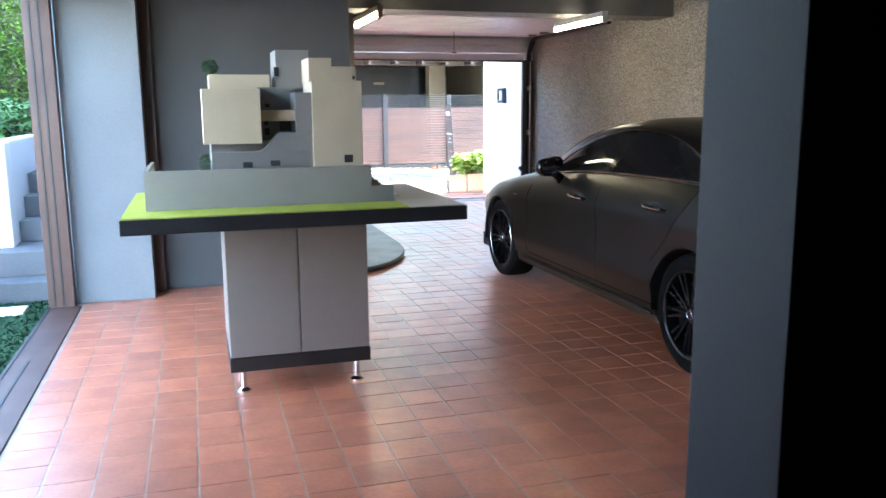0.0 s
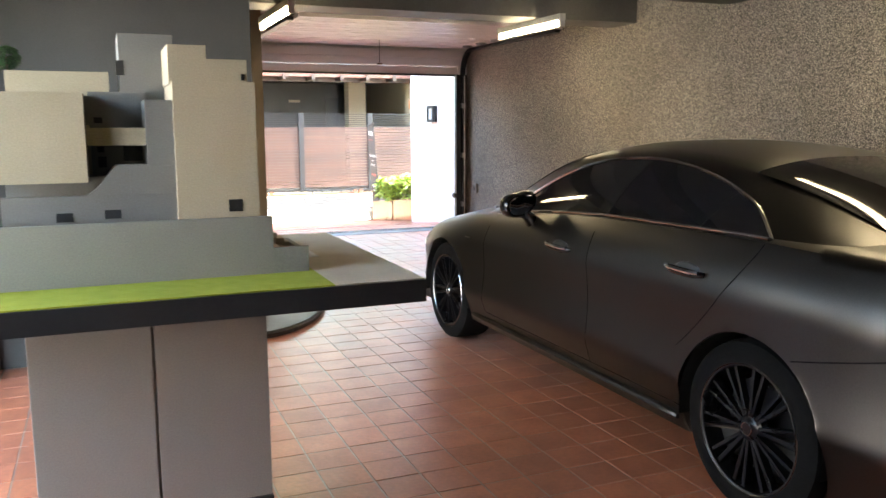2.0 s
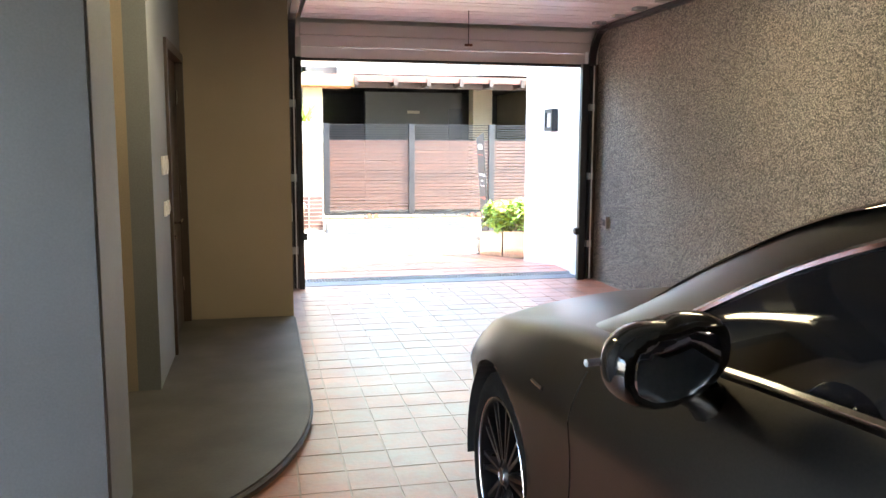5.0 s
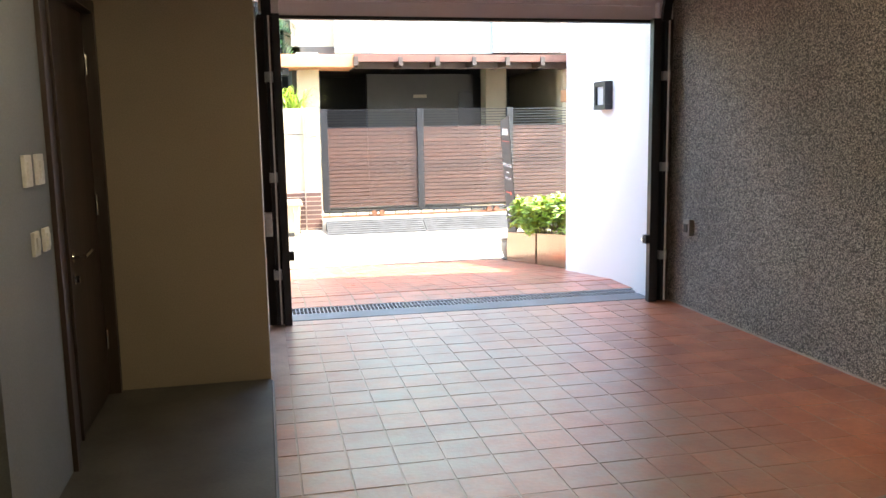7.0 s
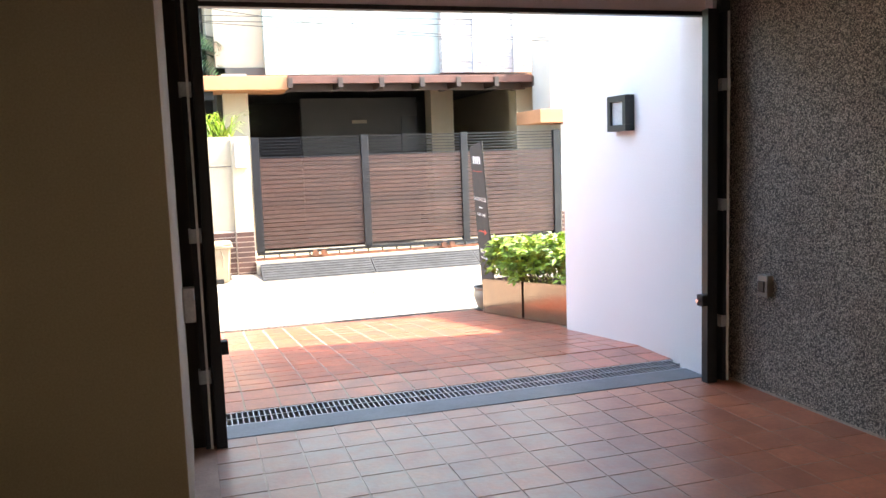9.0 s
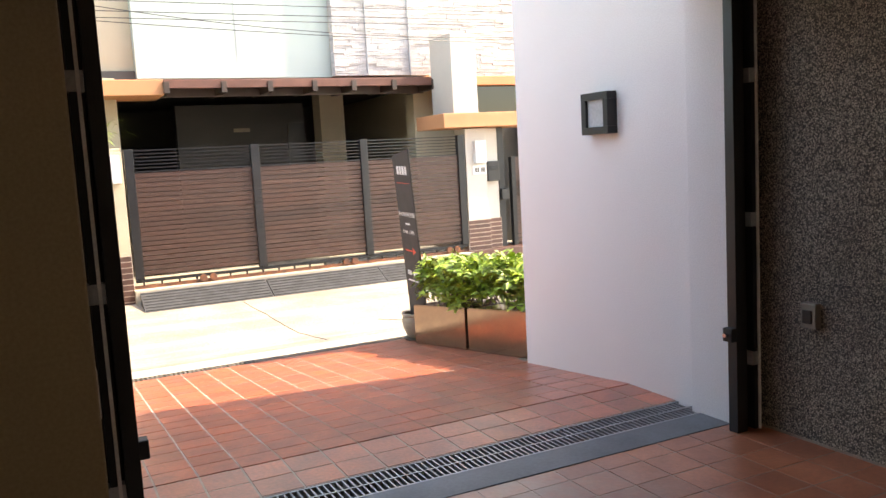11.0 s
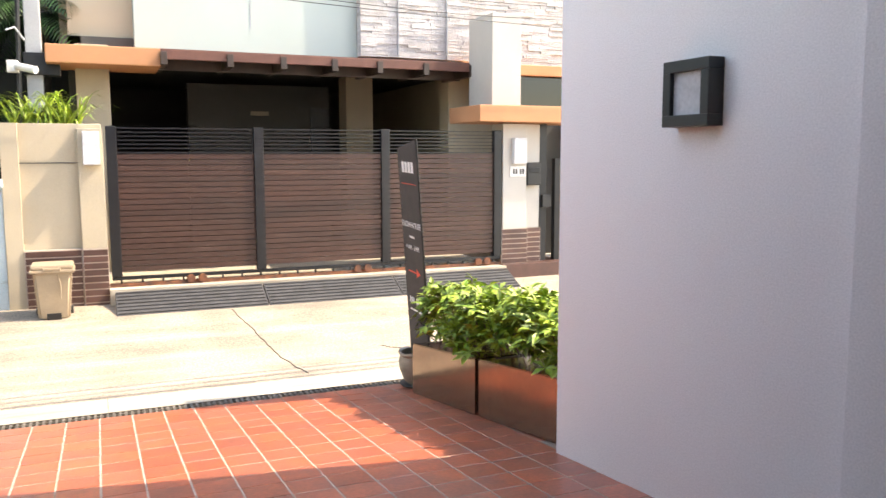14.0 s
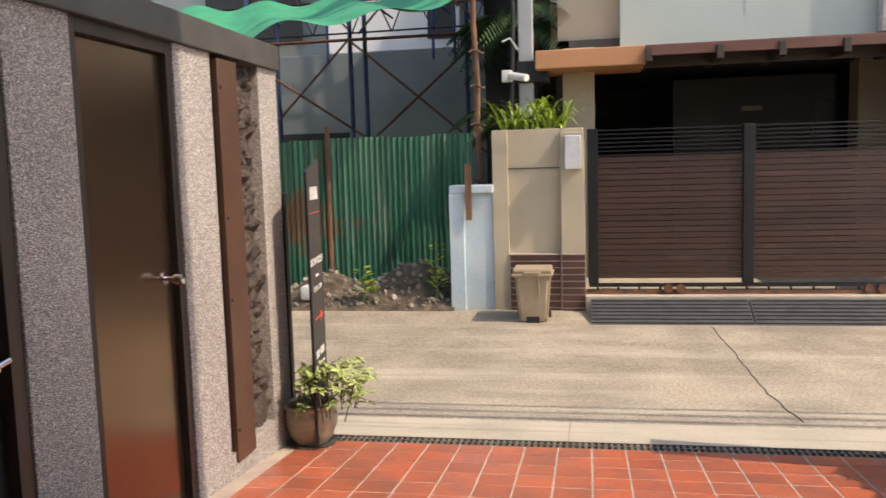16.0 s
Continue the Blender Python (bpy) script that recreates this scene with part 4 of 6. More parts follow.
        # mirror: rounded shell cut flat behind, glass set into it
        def shell_pt(a, b_, sgn=sgn, grow=1.0, cut=-0.048):
            la, lo = math.pi * (a - 0.5), 2 * math.pi * b_
            c = [math.cos(la) * math.cos(lo), math.cos(la) * math.sin(lo), math.sin(la)]
            c = [math.copysign(abs(q) ** 0.82, q) for q in c]
            x, y, z = 0.108 * c[0] * grow, 0.080 * c[1], 0.070 * c[2] * grow
            y = max(y, cut) - 0.22 * max(0, x)
            return car_pt(2.84 + y, 1.01 + x, 1.065 + z - 0.30 * min(0, x), sgn)
        bm = grid_mesh(shell_pt, 20, 36)
        mirror = part("mirror", bm, M_GLOSSB, car, "gloss black door mirror", True)
        bm = B()
        grid(bm, lambda a, b_: shell_pt(a, b_, sgn, 0.86, -0.0502), 14, 28)
        for v in [v for v in bm.verts if v.co.y > CAR_Y + 2.84]:
            v.co.y = CAR_Y + 2.80
        part("mirror_glass", bm, M_MIRROR, mirror, "silvered mirror glass", True)
        bm = B()
        path_tube(bm, [car_pt(2.93, 0.86, 0.955, sgn), car_pt(2.90, 0.90, 0.985, sgn), car_pt(2.86, 0.95, 1.01, sgn), car_pt(2.845, 1.0, 1.03, sgn)], [0.042, 0.034, 0.028, 0.03], 12)
        part("mirror_foot", bm, M_GLOSSB, mirror, "", True)
        bm = B()
        path_tube(bm, [car_pt(2.90, 0.96, 1.05, sgn), car_pt(2.915, 1.04, 1.053, sgn), car_pt(2.89, 1.12, 1.056, sgn)], 0.007, 6)
        part("indicator", bm, M_LENS, mirror, "clear indicator strip", True)
        # lamps and badge
        bm = B()

        def tail(i, j, sgn=sgn):
            u = 0.02 + 0.36 * i
            z = 0.83 + 0.035 * i + 0.09 * j * (1 - 0.8 * i)
            return car_pt(u, side(u, z) + 0.004, z, sgn)
        grid(bm, tail, 10, 4)
        part("tail_light", bm, M_RED, car, "red tail light", True)
        bm = B()

        def head(i, j, sgn=sgn):
            u = 4.52 + 0.36 * i
            z = 0.60 + 0.12 * j * (1 - 0.55 * i)
            return car_pt(u, side(u, z) + 0.004, z, sgn)
        grid(bm, head, 10, 4)
        part("head_light", bm, M_LENS, car, "clear head light", True)
        part("badge", path_tube(B(), [car_pt(u, side(u, 0.78) + 0.003, 0.78, sgn) for u in (3.62, 3.66, 3.70)], 0.006, 6), M_CHROME, car)
    # rear and front screens
    for u0, u1, name in ((0.56, 1.50, "rear_window"), (2.86, 3.66, "windscreen")):
        bm = B()

        def screen(i, j, u0=u0, u1=u1):
            u = u0 + (u1 - u0) * i
            s = 2 * j - 1
            x, z = glass_house(u, 1 - 0.30 * abs(s))
            return car_pt(u, x + 0.002, z + 0.006, -1 if s < 0 else 1)
        grid(bm, screen, 20, 24)
        bmesh.ops.remove_doubles(bm, verts=bm.verts, dist=0.0005)
        part(name, bm, M_GLASS, car, "dark tinted screen", True)
    part("under_tray", box(B(), CAR_X - 0.82, CAR_X + 0.82, CAR_Y + 0.12, CAR_Y + 4.8, 0.17, 0.30, 0.02), M_BLACK, car)
    # wheels: built once, facing -x
    for a in AXLES:
        for sgn in (-1, 1):
            m = Matrix.Translation((CAR_X + sgn * 0.91, CAR_Y + a, 0.345)) @ pose(0, 0, 0, 0, 90 * sgn, 0)
            bm = B()
            lathe(bm, [(0.255, -0.235), (0.31, -0.24), (0.335, -0.225), (0.345, -0.19), (0.345, -0.05), (0.336, -0.015), (0.315, 0.0), (0.275, 0.004), (0.257, -0.004), (0.252, -0.02)], 56, m)
            wheel = part("wheel", bm, M_TYRE, car, "low-profile black tyre on a multi-spoke rim", True)
            bm = B()
            lathe(bm, [(0.252, -0.22), (0.24, -0.12), (0.238, -0.03), (0.244, -0.006), (0.254, -0.002)], 56, m)
            lathe(bm, [(0.001, -0.10), (0.19, -0.105), (0.23, -0.14)], 40, m)
            part("rim", bm, M_RIM, wheel, "gloss black alloy rim", True)
            bm = B()
            lathe(bm, [(0.2515, -0.003), (0.254, -0.0005), (0.2565, -0.003)], 64, m)
            part("rim_lip", bm, M_LIP, wheel, "polished rim edge", True)
            bm = B()
            lathe(bm, [(0.001, -0.012), (0.03, -0.012), (0.038, -0.02), (0.06, -0.03), (0.065, -0.06)], 28, m)
            part("hub", bm, M_RIM, wheel, "", True)
            part("hub_cap", lathe(B(), [(0.001, -0.008), (0.024, -0.008), (0.028, -0.013)], 24, m), M_GLOSSB, wheel, "gloss black hub cap", True)
            for k in range(20):
                an = 2 * math.pi * k / 20 + (0.05 if k % 2 else -0.05)
                bm = B()
                mm = m @ pose(0, 0, 0, 0, 0, math.degrees(an))
                box(bm, 0.05, 0.246, -0.007, 0.007, -0.05, -0.018, 0.003, mm)
                part("spoke", bm, M_RIM, wheel)
            part("hub_ring", lathe(B(), [(0.023, -0.0085), (0.0255, -0.0065), (0.028, -0.0085)], 24, m), M_CHROME, wheel, "chrome ring on the hub cap", True)
            bm = B()
            grid(bm, lambda p, q, a=a, sgn=sgn: Vector((CAR_X + sgn * (0.60 + 0.32 * q), CAR_Y + a + 0.376 * math.cos(math.pi * (1.1 * p - 0.05)), 0.345 + 0.376 * math.sin(math.pi * (1.1 * p - 0.05)))), 28, 1)
            part("arch_liner", bm, M_BLACK, car)


build_car()

# ---- front of the house and driveway ----
struct("wall_front", box(B(), 5.16, 5.55, 11.41, 13.22, -0.4, 7.2, 0.004), M_WHITE, "white rendered side wall beside the driveway", "wall")
struct("wall_return", box(B(), 5.10, 5.5, 11.07, 11.41, -0.1, 2.35, 0.003), M_WHITE, "white rendered return at the garage opening", "wall")
# Upper front, east front and roof are unseen, added to shade the driveway.
struct("wall_facade", box(B(), 0.9, 5.5, 11.2, 11.40, 2.36, 6.4), M_WHITE, "white rendered house front over the garage", "wall")
struct("wall_facade_side", box(B(), 0.9, 2.035, 11.2, 11.40, -0.1, 2.3), M_BEIGE, "rendered house front beside the garage", "wall")
struct("wall_house_east", box(B(), 5.55, 9.5, 10.8, 11.4, -0.5, 6.4), M_WHITE, "white rendered house front", "wall")
struct("roof_slab", box(B(), 0.5, 9.5, 2.0, 11.5, 6.4, 6.6), M_WHITE, "unseen white roof slab added to block light from above", "roof")

sc = thing("wall_lamp", (5.16, 12.2, 1.68), "square black wall lamp with a frosted pane, unlit", "lamp")
bm = B()
for a, b_, z0, z1 in ((12.06, 12.325, 1.77, 1.815), (12.06, 12.325, 1.56, 1.605), (12.06, 12.105, 1.605, 1.77), (12.28, 12.325, 1.605, 1.77)):
    box(bm, 5.085, 5.16, a, b_, z0, z1, 0.003)
part("frame", bm, M_BLACK, sc)
part("pane", box(B(), 5.105, 5.16, 12.105, 12.28, 1.605, 1.77), M_FROST, sc, "frosted glass pane")

# driveway bed and street drain
bm = B()
prof = [(11.60, -0.002), (12.05, -0.002), (15.5, drive_z(15.5) - 0.002)]
a = [[bm.verts.new((x, y, z)) for y, z in prof] for x in (1.1, 9.5)]
for i in range(2):
    bm.faces.new((a[0][i], a[1][i], a[1][i + 1], a[0][i + 1]))
struct("driveway", bm, M_GROUT_OUT, "pale grouted bed of the driveway tiles", "driveway")

# ground sheet with the street, one surface to the horizon
bm = B()
prof = [(-400, -0.62), (15.64, -0.62), (15.64, -0.352), (16.3, -0.43), (17.6, -0.555), (20.3, -0.53), (20.9, -0.47), (23, -0.4), (30, -0.4), (400, -0.4)]
xs = [-400, -60, -20] + [-10 + i for i in range(31)] + [40, 100, 400]
a = [[bm.verts.new((x, y, z)) for y, z in prof] for x in xs]
for i in range(len(xs) - 1):
    for j in range(len(prof) - 1):
        bm.faces.new((a[i][j], a[i + 1][j], a[i + 1][j + 1], a[i][j + 1]))
struct("ground", bm, M_CONC, "sunlit weathered concrete street", "road")
for i, x0 in enumerate((-6.0, -3.0, 0.0, 3.0, 6.0, 9.0)):
    bm = B()
    vs = [bm.verts.new(p) for p in ((x0, 15.66, -0.351), (x0 + 2.992, 15.66, -0.351), (x0 + 2.992, 16.32, -0.428), (x0, 16.32, -0.428))]
    bm.faces.new(vs)
    struct("gutter_%d" % (i + 1), bm, M_CONC2, "pale concrete gutter slab along the street", "gutter")
# cracks and expansion joints
for pts in ([(4.55, 20.3), (4.58, 19.3), (4.60, 18.3), (4.62, 17.35), (4.63, 16.4)], [(5.7, 17.7), (5.9, 17.3), (6.1, 17.1), (6.15, 16.7)]):
    fine = []
    for p, q in zip(pts, pts[1:]):
        for k in range(8):
            s = k / 8
            x, y = p[0] + (q[0] - p[0]) * s + rng.uniform(-0.012, 0.012), p[1] + (q[1] - p[1]) * s + rng.uniform(-0.01, 0.01)
            z = np.interp(y, [16.3, 17.6, 20.3], [-0.43, -0.555, -0.53])
            fine.append((x, y, z + 0.001))
    struct("crack", path_tube(B(), fine, 0.006, 5), M_CRACK, "dark joint in the street concrete", "crack")
sd = thing("street_drain", (3.2, 15.57, -0.34), "black cast-iron drain grating along the driveway edge", "grating")
part("bed", box(B(), 1.1, 9.5, 15.505, 15.635, -0.45, -0.372), M_BLACK, sd)
for y0 in (15.505, 15.565, 15.625):
    part("rail", box(B(), 1.1, 9.5, y0, y0 + 0.012, -0.372, -0.333), M_GRATE, sd)
me = mesh_of("bar", box(B(), -0.009, 0.009, 15.515, 15.63, -0.37, -0.336), M_GRATE)
for i in range(130):
    ob = new("bar", me)
    ob.location = (1.15 + i * 0.04, 0, 0)
    ob.parent = sd
    ob.matrix_parent_inverse = sd.matrix_world.inverted()
struct("kerb", box(B(), 1.1, 9.5, 15.635, 15.66, -0.5, -0.345), M_CONC2, "pale concrete lip beside the street drain", "kerb")


def bush(name, x0, x1, y0, y1, z0, z1, n, m, size, seed, parent):
    """Whorls of pointed leaflets on thin stems."""
    r = random.Random(seed)
    bm, st = B(), B()
    for k in range(n):
        p = Vector((r.uniform(x0, x1), r.uniform(y0, y1), 0))
        ex = min((p.x - x0) / (x1 - x0), (x1 - p.x) / (x1 - x0), 0.3) / 0.3
        ey = min((p.y - y0) / (y1 - y0), (y1 - p.y) / (y1 - y0), 0.12) / 0.12
        p.z = z0 + (z1 - z0) * (r.random() ** 0.6) * (0.55 + 0.45 * min(1, ex + 0.2) * min(1, ey + 0.3)) * (0.85 + 0.25 * noise.noise(p * 4))
        axis = Vector((r.uniform(-0.7, 0.7), r.uniform(-0.7, 0.7), 1)).normalized()
        t1 = axis.orthogonal().normalized()
        t2 = axis.cross(t1)
        s = size * r.uniform(0.7, 1.2)
        for q in range(6):
            an = q * 1.047 + r.random()
            d = t1 * math.cos(an) + t2 * math.sin(an) + axis * r.uniform(-0.25, 0.35)
            leaf(bm, p, d, axis, s, s * 0.2)
        if k % 6 == 0:
            rod(st, (p.x * 0.6 + (x0 + x1) * 0.2, p.y, z0 - 0.05), p, 0.004, 5)
    part("crown", bm, m, parent)
    part("stem", st, M_BARK, parent)


def planter_x(y):
    """The planters stand a little askew to the wall."""
    return 5.24 - 0.098 * (y - 13.3)


for i, (y0, y1) in enumerate(((13.26, 14.165), (14.20, 15.09))):
    pl = thing("planter", (5.4, (y0 + y1) / 2, drive_z(y1)), "polished bronze metal planter box of leafy green shrubs", "planter", "planters by the driveway")
    bm = B()
    zt = 0.17 - 0.095 * ((y0 + y1) / 2 - 14.19)
    r = bmesh.ops.create_cube(bm, size=1)
    for v in r["verts"]:
        up = v.co.z > 0
        y = y0 if v.co.y < 0 else y1
        x = planter_x(y) if v.co.x < 0 else planter_x(y) + 0.47
        v.co = Vector((x, y, (zt - 0.095 * (y - (y0 + y1) / 2)) if up else drive_z(y) + 0.002))
    bmesh.ops.bevel(bm, geom=bm.edges[:], offset=0.006, segments=2, affect="EDGES")
    part("box", bm, M_PLANTER, pl)
    px_ = planter_x(y1)
    part("soil", box(B(), planter_x(y0) + 0.02, px_ + 0.44, y0 + 0.03, y1 - 0.03, zt - 0.12, zt - 0.035), M_SOIL, pl)
    bush("shrub", px_ + 0.04, px_ + 0.60, y0 - 0.02, y1 + 0.05 * i, zt + 0.05 - 0.03 * i, zt + 0.46 + (0.02 if i else 0), 520, M_LEAF, 0.088, 11 + i, pl)


def clay_pot(x, y, z, label):
    p = thing("flower_pot", (x, y, z), label, "plant pot")
    part("pot", lathe(B(), [(0.001, 0), (0.10, 0), (0.135, 0.04), (0.165, 0.12), (0.172, 0.18), (0.160, 0.225), (0.175, 0.245), (0.17, 0.262), (0.15, 0.25), (0.14, 0.20), (0.001, 0.19)], 36, Matrix.Translation((x, y, z + 0.012))), M_POT, p, "", True)
    part("soil", lathe(B(), [(0.001, 0.225), (0.146, 0.222)], 24, Matrix.Translation((x, y, z))), M_SOIL, p)
    part("saucer", lathe(B(), [(0.001, 0), (0.15, 0), (0.165, 0.018), (0.15, 0.018), (0.001, 0.012)], 32, Matrix.Translation((x, y, z))), M_SLAB, p, "", True)
    return p


pot = clay_pot(1.36, 15.42, drive_z(15.42), "ribbed brown glazed pot with a variegated bushy plant")
bush("plant", 1.33, 1.75, 15.2, 15.65, -0.06, 0.26, 110, M_VARIEG, 0.065, 21, pot)
pot = clay_pot(5.24, 15.37, drive_z(15.37), "brown glazed pot holding the sign beside the planters")


def text_mesh(body, size):
    cu = bpy.data.curves.new("text", "FONT")
    cu.body, cu.size, cu.align_x, cu.extrude = body, size, "CENTER", 0.0008
    ob = bpy.data.objects.new("text", cu)
    scene.collection.objects.link(ob)
    dg = bpy.context.evaluated_depsgraph_get()
    me = bpy.data.meshes.new_from_object(ob.evaluated_get(dg))
    bpy.data.objects.remove(ob)
    return me


def banner(m, height, label):
    """A tall narrow board with a slanted top; local x across, z up, its face to -y."""
    s = thing("sign_board", m.translation, label, "sign", "open house signs")
    s.matrix_world = m
    bpy.context.view_layer.update()
    w = 0.19
    bm = B()
    f = bm.faces.new([bm.verts.new(p) for p in ((-w, -0.008, 0.0), (w, -0.008, 0.0), (w, -0.008, height), (-w, -0.008, height - 0.075))])
    r = bmesh.ops.extrude_face_region(bm, geom=[f])
    bmesh.ops.translate(bm, verts=[v for v in r["geom"] if isinstance(v, bmesh.types.BMVert)], vec=(0, 0.016, 0))
    bmesh.ops.transform(bm, matrix=m, verts=bm.verts)
    part("board", bm, M_SIGN, s)
    bm = B()
    path_tube(bm, [m @ Vector(p) for p in ((w, 0, 0), (w, 0, height), (-w, 0, height - 0.075), (-w, 0, 0))], 0.010, 8)
    part("frame", bm, M_IRON, s)

    def put(me, name, mm, material):
        ob = new(name, me)
        me.materials.clear()
        me.materials.append(material)
        me.transform(m @ mm)
        ob.parent = s
        ob.matrix_parent_inverse = s.matrix_world.inverted()
    def bar(x0, x1, z0, z1, material, name="print_bar"):
        bm = B()
        box(bm, x0, x1, -0.0105, -0.008, z0, z1, 0, m)
        part(name, bm, material, s)
    h = height
    for k in range(4):
        bar(-0.115 + k * 0.062, -0.072 + k * 0.062, h - 0.25, h - 0.17, M_INK, "wordmark_bar")
    bar(-0.15, 0.15, h - 0.335, h - 0.331, M_INKR, "rule")
    put(text_mesh("SHOWHOUSE", 0.063), "word", Matrix.Translation((0, -0.010, h - 0.66)) @ pose(0, 0, 0, 90), M_INK)
    bar(-0.05, 0.05, h - 0.74, h - 0.725, M_INK)
    put(text_mesh("9 AM - 5 PM", 0.05), "hours", Matrix.Translation((0, -0.010, h - 0.83)) @ pose(0, 0, 0, 90), M_INK)
    bm = B()
    for pts in (((-0.12, -0.006), (0.05, -0.006), (0.05, 0.006), (-0.12, 0.006)), ((0.05, -0.035), (0.13, 0.0), (0.05, 0.035))):
        bm.faces.new([bm.verts.new(m @ Vector((x, -0.0105, h - 1.0 + z))) for x, z in pts])
    part("arrow", bm, M_INKR, s, "red arrow")
    for k in range(8):
        if k != 3:
            bar(-0.13 + k * 0.033, -0.108 + k * 0.033, h - 1.25, h - 1.205, M_INK)
    bar(-0.13, 0.13, h - 1.31, h - 1.298, M_INK)


banner(pose(5.24, 15.33, drive_z(15.3) + 0.05, 4.5, 2.0, -90), 1.84, "tall black show house sign board standing in a pot")
banner(pose(1.42, 15.46, drive_z(15.44) + 0.05, 0, 0, 98), 1.78, "tall black show house sign board seen nearly edge-on")

# left boundary wall
WX = 1.2
struct("wall_west_1", box(B(), 0.95, WX, 13.02, 13.40, -0.4, 2.07, 0.006), M_PEB2, "washed gravel wall panel in shade", "wall")
struct("wall_west_2", box(B(), 0.95, WX, 14.19, 14.58, -0.4, 2.07, 0.006), M_PEB2, "washed gravel wall panel in sun", "wall")
struct("wall_west_3", box(B(), 0.95, WX, 15.21, 15.50, -0.4, 2.07, 0.006), M_PEB2, "washed gravel gate post", "wall")
struct("wall_west_4", box(B(), 0.95, WX, 14.58, 15.21, -0.4, -0.10, 0.004), M_PEB2, "washed gravel sill below the wall recess", "wall")
bm = B()
box(bm, 0.95, 1.07, 14.58, 15.21, -0.10, 2.07)
grid(bm, lambda a, b_: Vector((1.14 + 0.06 * noise.noise(Vector((a * 9, b_ * 34, 1.5))) + 0.02 * noise.noise(Vector((a * 30, b_ * 110, 4))), 14.581 + 0.628 * a, -0.10 + 2.17 * b_)), 26, 100)
struct("wall_west_recess", bm, M_ROUGH, "rough split brown stone in the wall recess", "wall")
struct("coping", box(B(), 0.93, WX + 0.03, 13.02, 15.5, 2.07, 2.22, 0.006), M_SLAB, "dark grey coping of the boundary wall", "coping")
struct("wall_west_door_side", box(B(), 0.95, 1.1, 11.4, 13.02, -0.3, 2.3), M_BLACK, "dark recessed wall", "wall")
sd2 = tagged(thing("door_3", (WX - 0.03, 13.8, -0.12), "brushed bronze steel door with a round lever knob, closed", "door"), kind="structure")
bm = B()
for y0, y1, z0, z1 in ((13.40, 13.45, -0.2, 2.07), (14.14, 14.19, -0.2, 2.07), (13.45, 14.14, 2.01, 2.07)):
    box(bm, 1.05, WX - 0.01, y0, y1, z0, z1, 0.003)
part("door_frame", bm, M_WOOD, sd2)
lf = part("leaf", box(B(), 1.09, WX - 0.045, 13.455, 14.135, -0.15, 2.005, 0.003), M_STEEL, sd2)
bm = B()
rod(bm, (WX - 0.045, 14.06, 0.955), (WX + 0.02, 14.06, 0.955), 0.012, 14)
lathe(bm, [(0.001, 0.0), (0.024, 0.0), (0.03, 0.02), (0.024, 0.045), (0.001, 0.05)], 20, Matrix.Translation((WX + 0.01, 14.06, 0.955)) @ pose(0, 0, 0, 0, 90, 0))
lathe(bm, [(0.001, 0.0), (0.032, 0.0), (0.03, 0.01), (0.001, 0.011)], 20, Matrix.Translation((WX - 0.046, 14.06, 0.955)) @ pose(0, 0, 0, 0, 90, 0))
part("door_knob", bm, M_CHROME, lf, "polished round knob", True)
for z in (0.4, 1.75):
    part("hinge", box(B(), WX - 0.05, WX - 0.035, 13.45, 13.475, z, z + 0.18, 0.003), M_CHROME, sd2)
dd = tagged(thing("door_4", (1.12, 12.5, -0.05), "dark bronze door with a steel lever, closed", "door"), kind="structure")
part("leaf", box(B(), 1.10, 1.14, 12.1, 12.95, -0.1, 2.07, 0.003), M_BLACK, dd)
part("door_frame", box(B(), 1.08, WX - 0.01, 12.95, 13.02, -0.2, 2.07, 0.003), M_WOOD, dd)
bm = B()
rod(bm, (1.14, 12.88, 0.82), (1.2, 12.88, 0.82), 0.01)
rod(bm, (1.2, 12.80, 0.82), (1.2, 12.93, 0.84), 0.012)
part("door_handle", bm, M_CHROME, dd, "", True)
pb = thing("steel_cover_strip", (WX, 14.8, 0.9), "riveted brown painted steel cover strip on the boundary wall", "cover panel")
part("cover", box(B(), WX - 0.02, WX + 0.016, 14.63, 14.87, -0.16, 2.05, 0.004), M_BROWN, pb)
# Black plate put in for the dark gap left of the cover.
part("back_plate", box(B(), WX - 0.06, WX - 0.021, 14.585, 14.85, -0.14, 2.03, 0.003), M_BLACK, pb)
for z in (0.02, 0.75, 1.2, 1.9):
    part("rivet", lathe(B(), [(0.001, 0.008), (0.008, 0.006), (0.011, 0)], 12, Matrix.Translation((WX + 0.0162, 14.655, z)) @ pose(0, 0, 0, 0, 90, 0)), M_IRON, pb)
gp = thing("gate_post", (1.19, 15.54, -0.33), "narrow black steel gate frame at the wall end", "gate")
part("post", box(B(), 1.17, 1.21, 15.505, 15.56, -0.34, 1.28, 0.004), M_IRON, gp)
part("cap", box(B(), 1.165, 1.215, 15.50, 15.565, 1.28, 1.30, 0.003), M_IRON, gp)

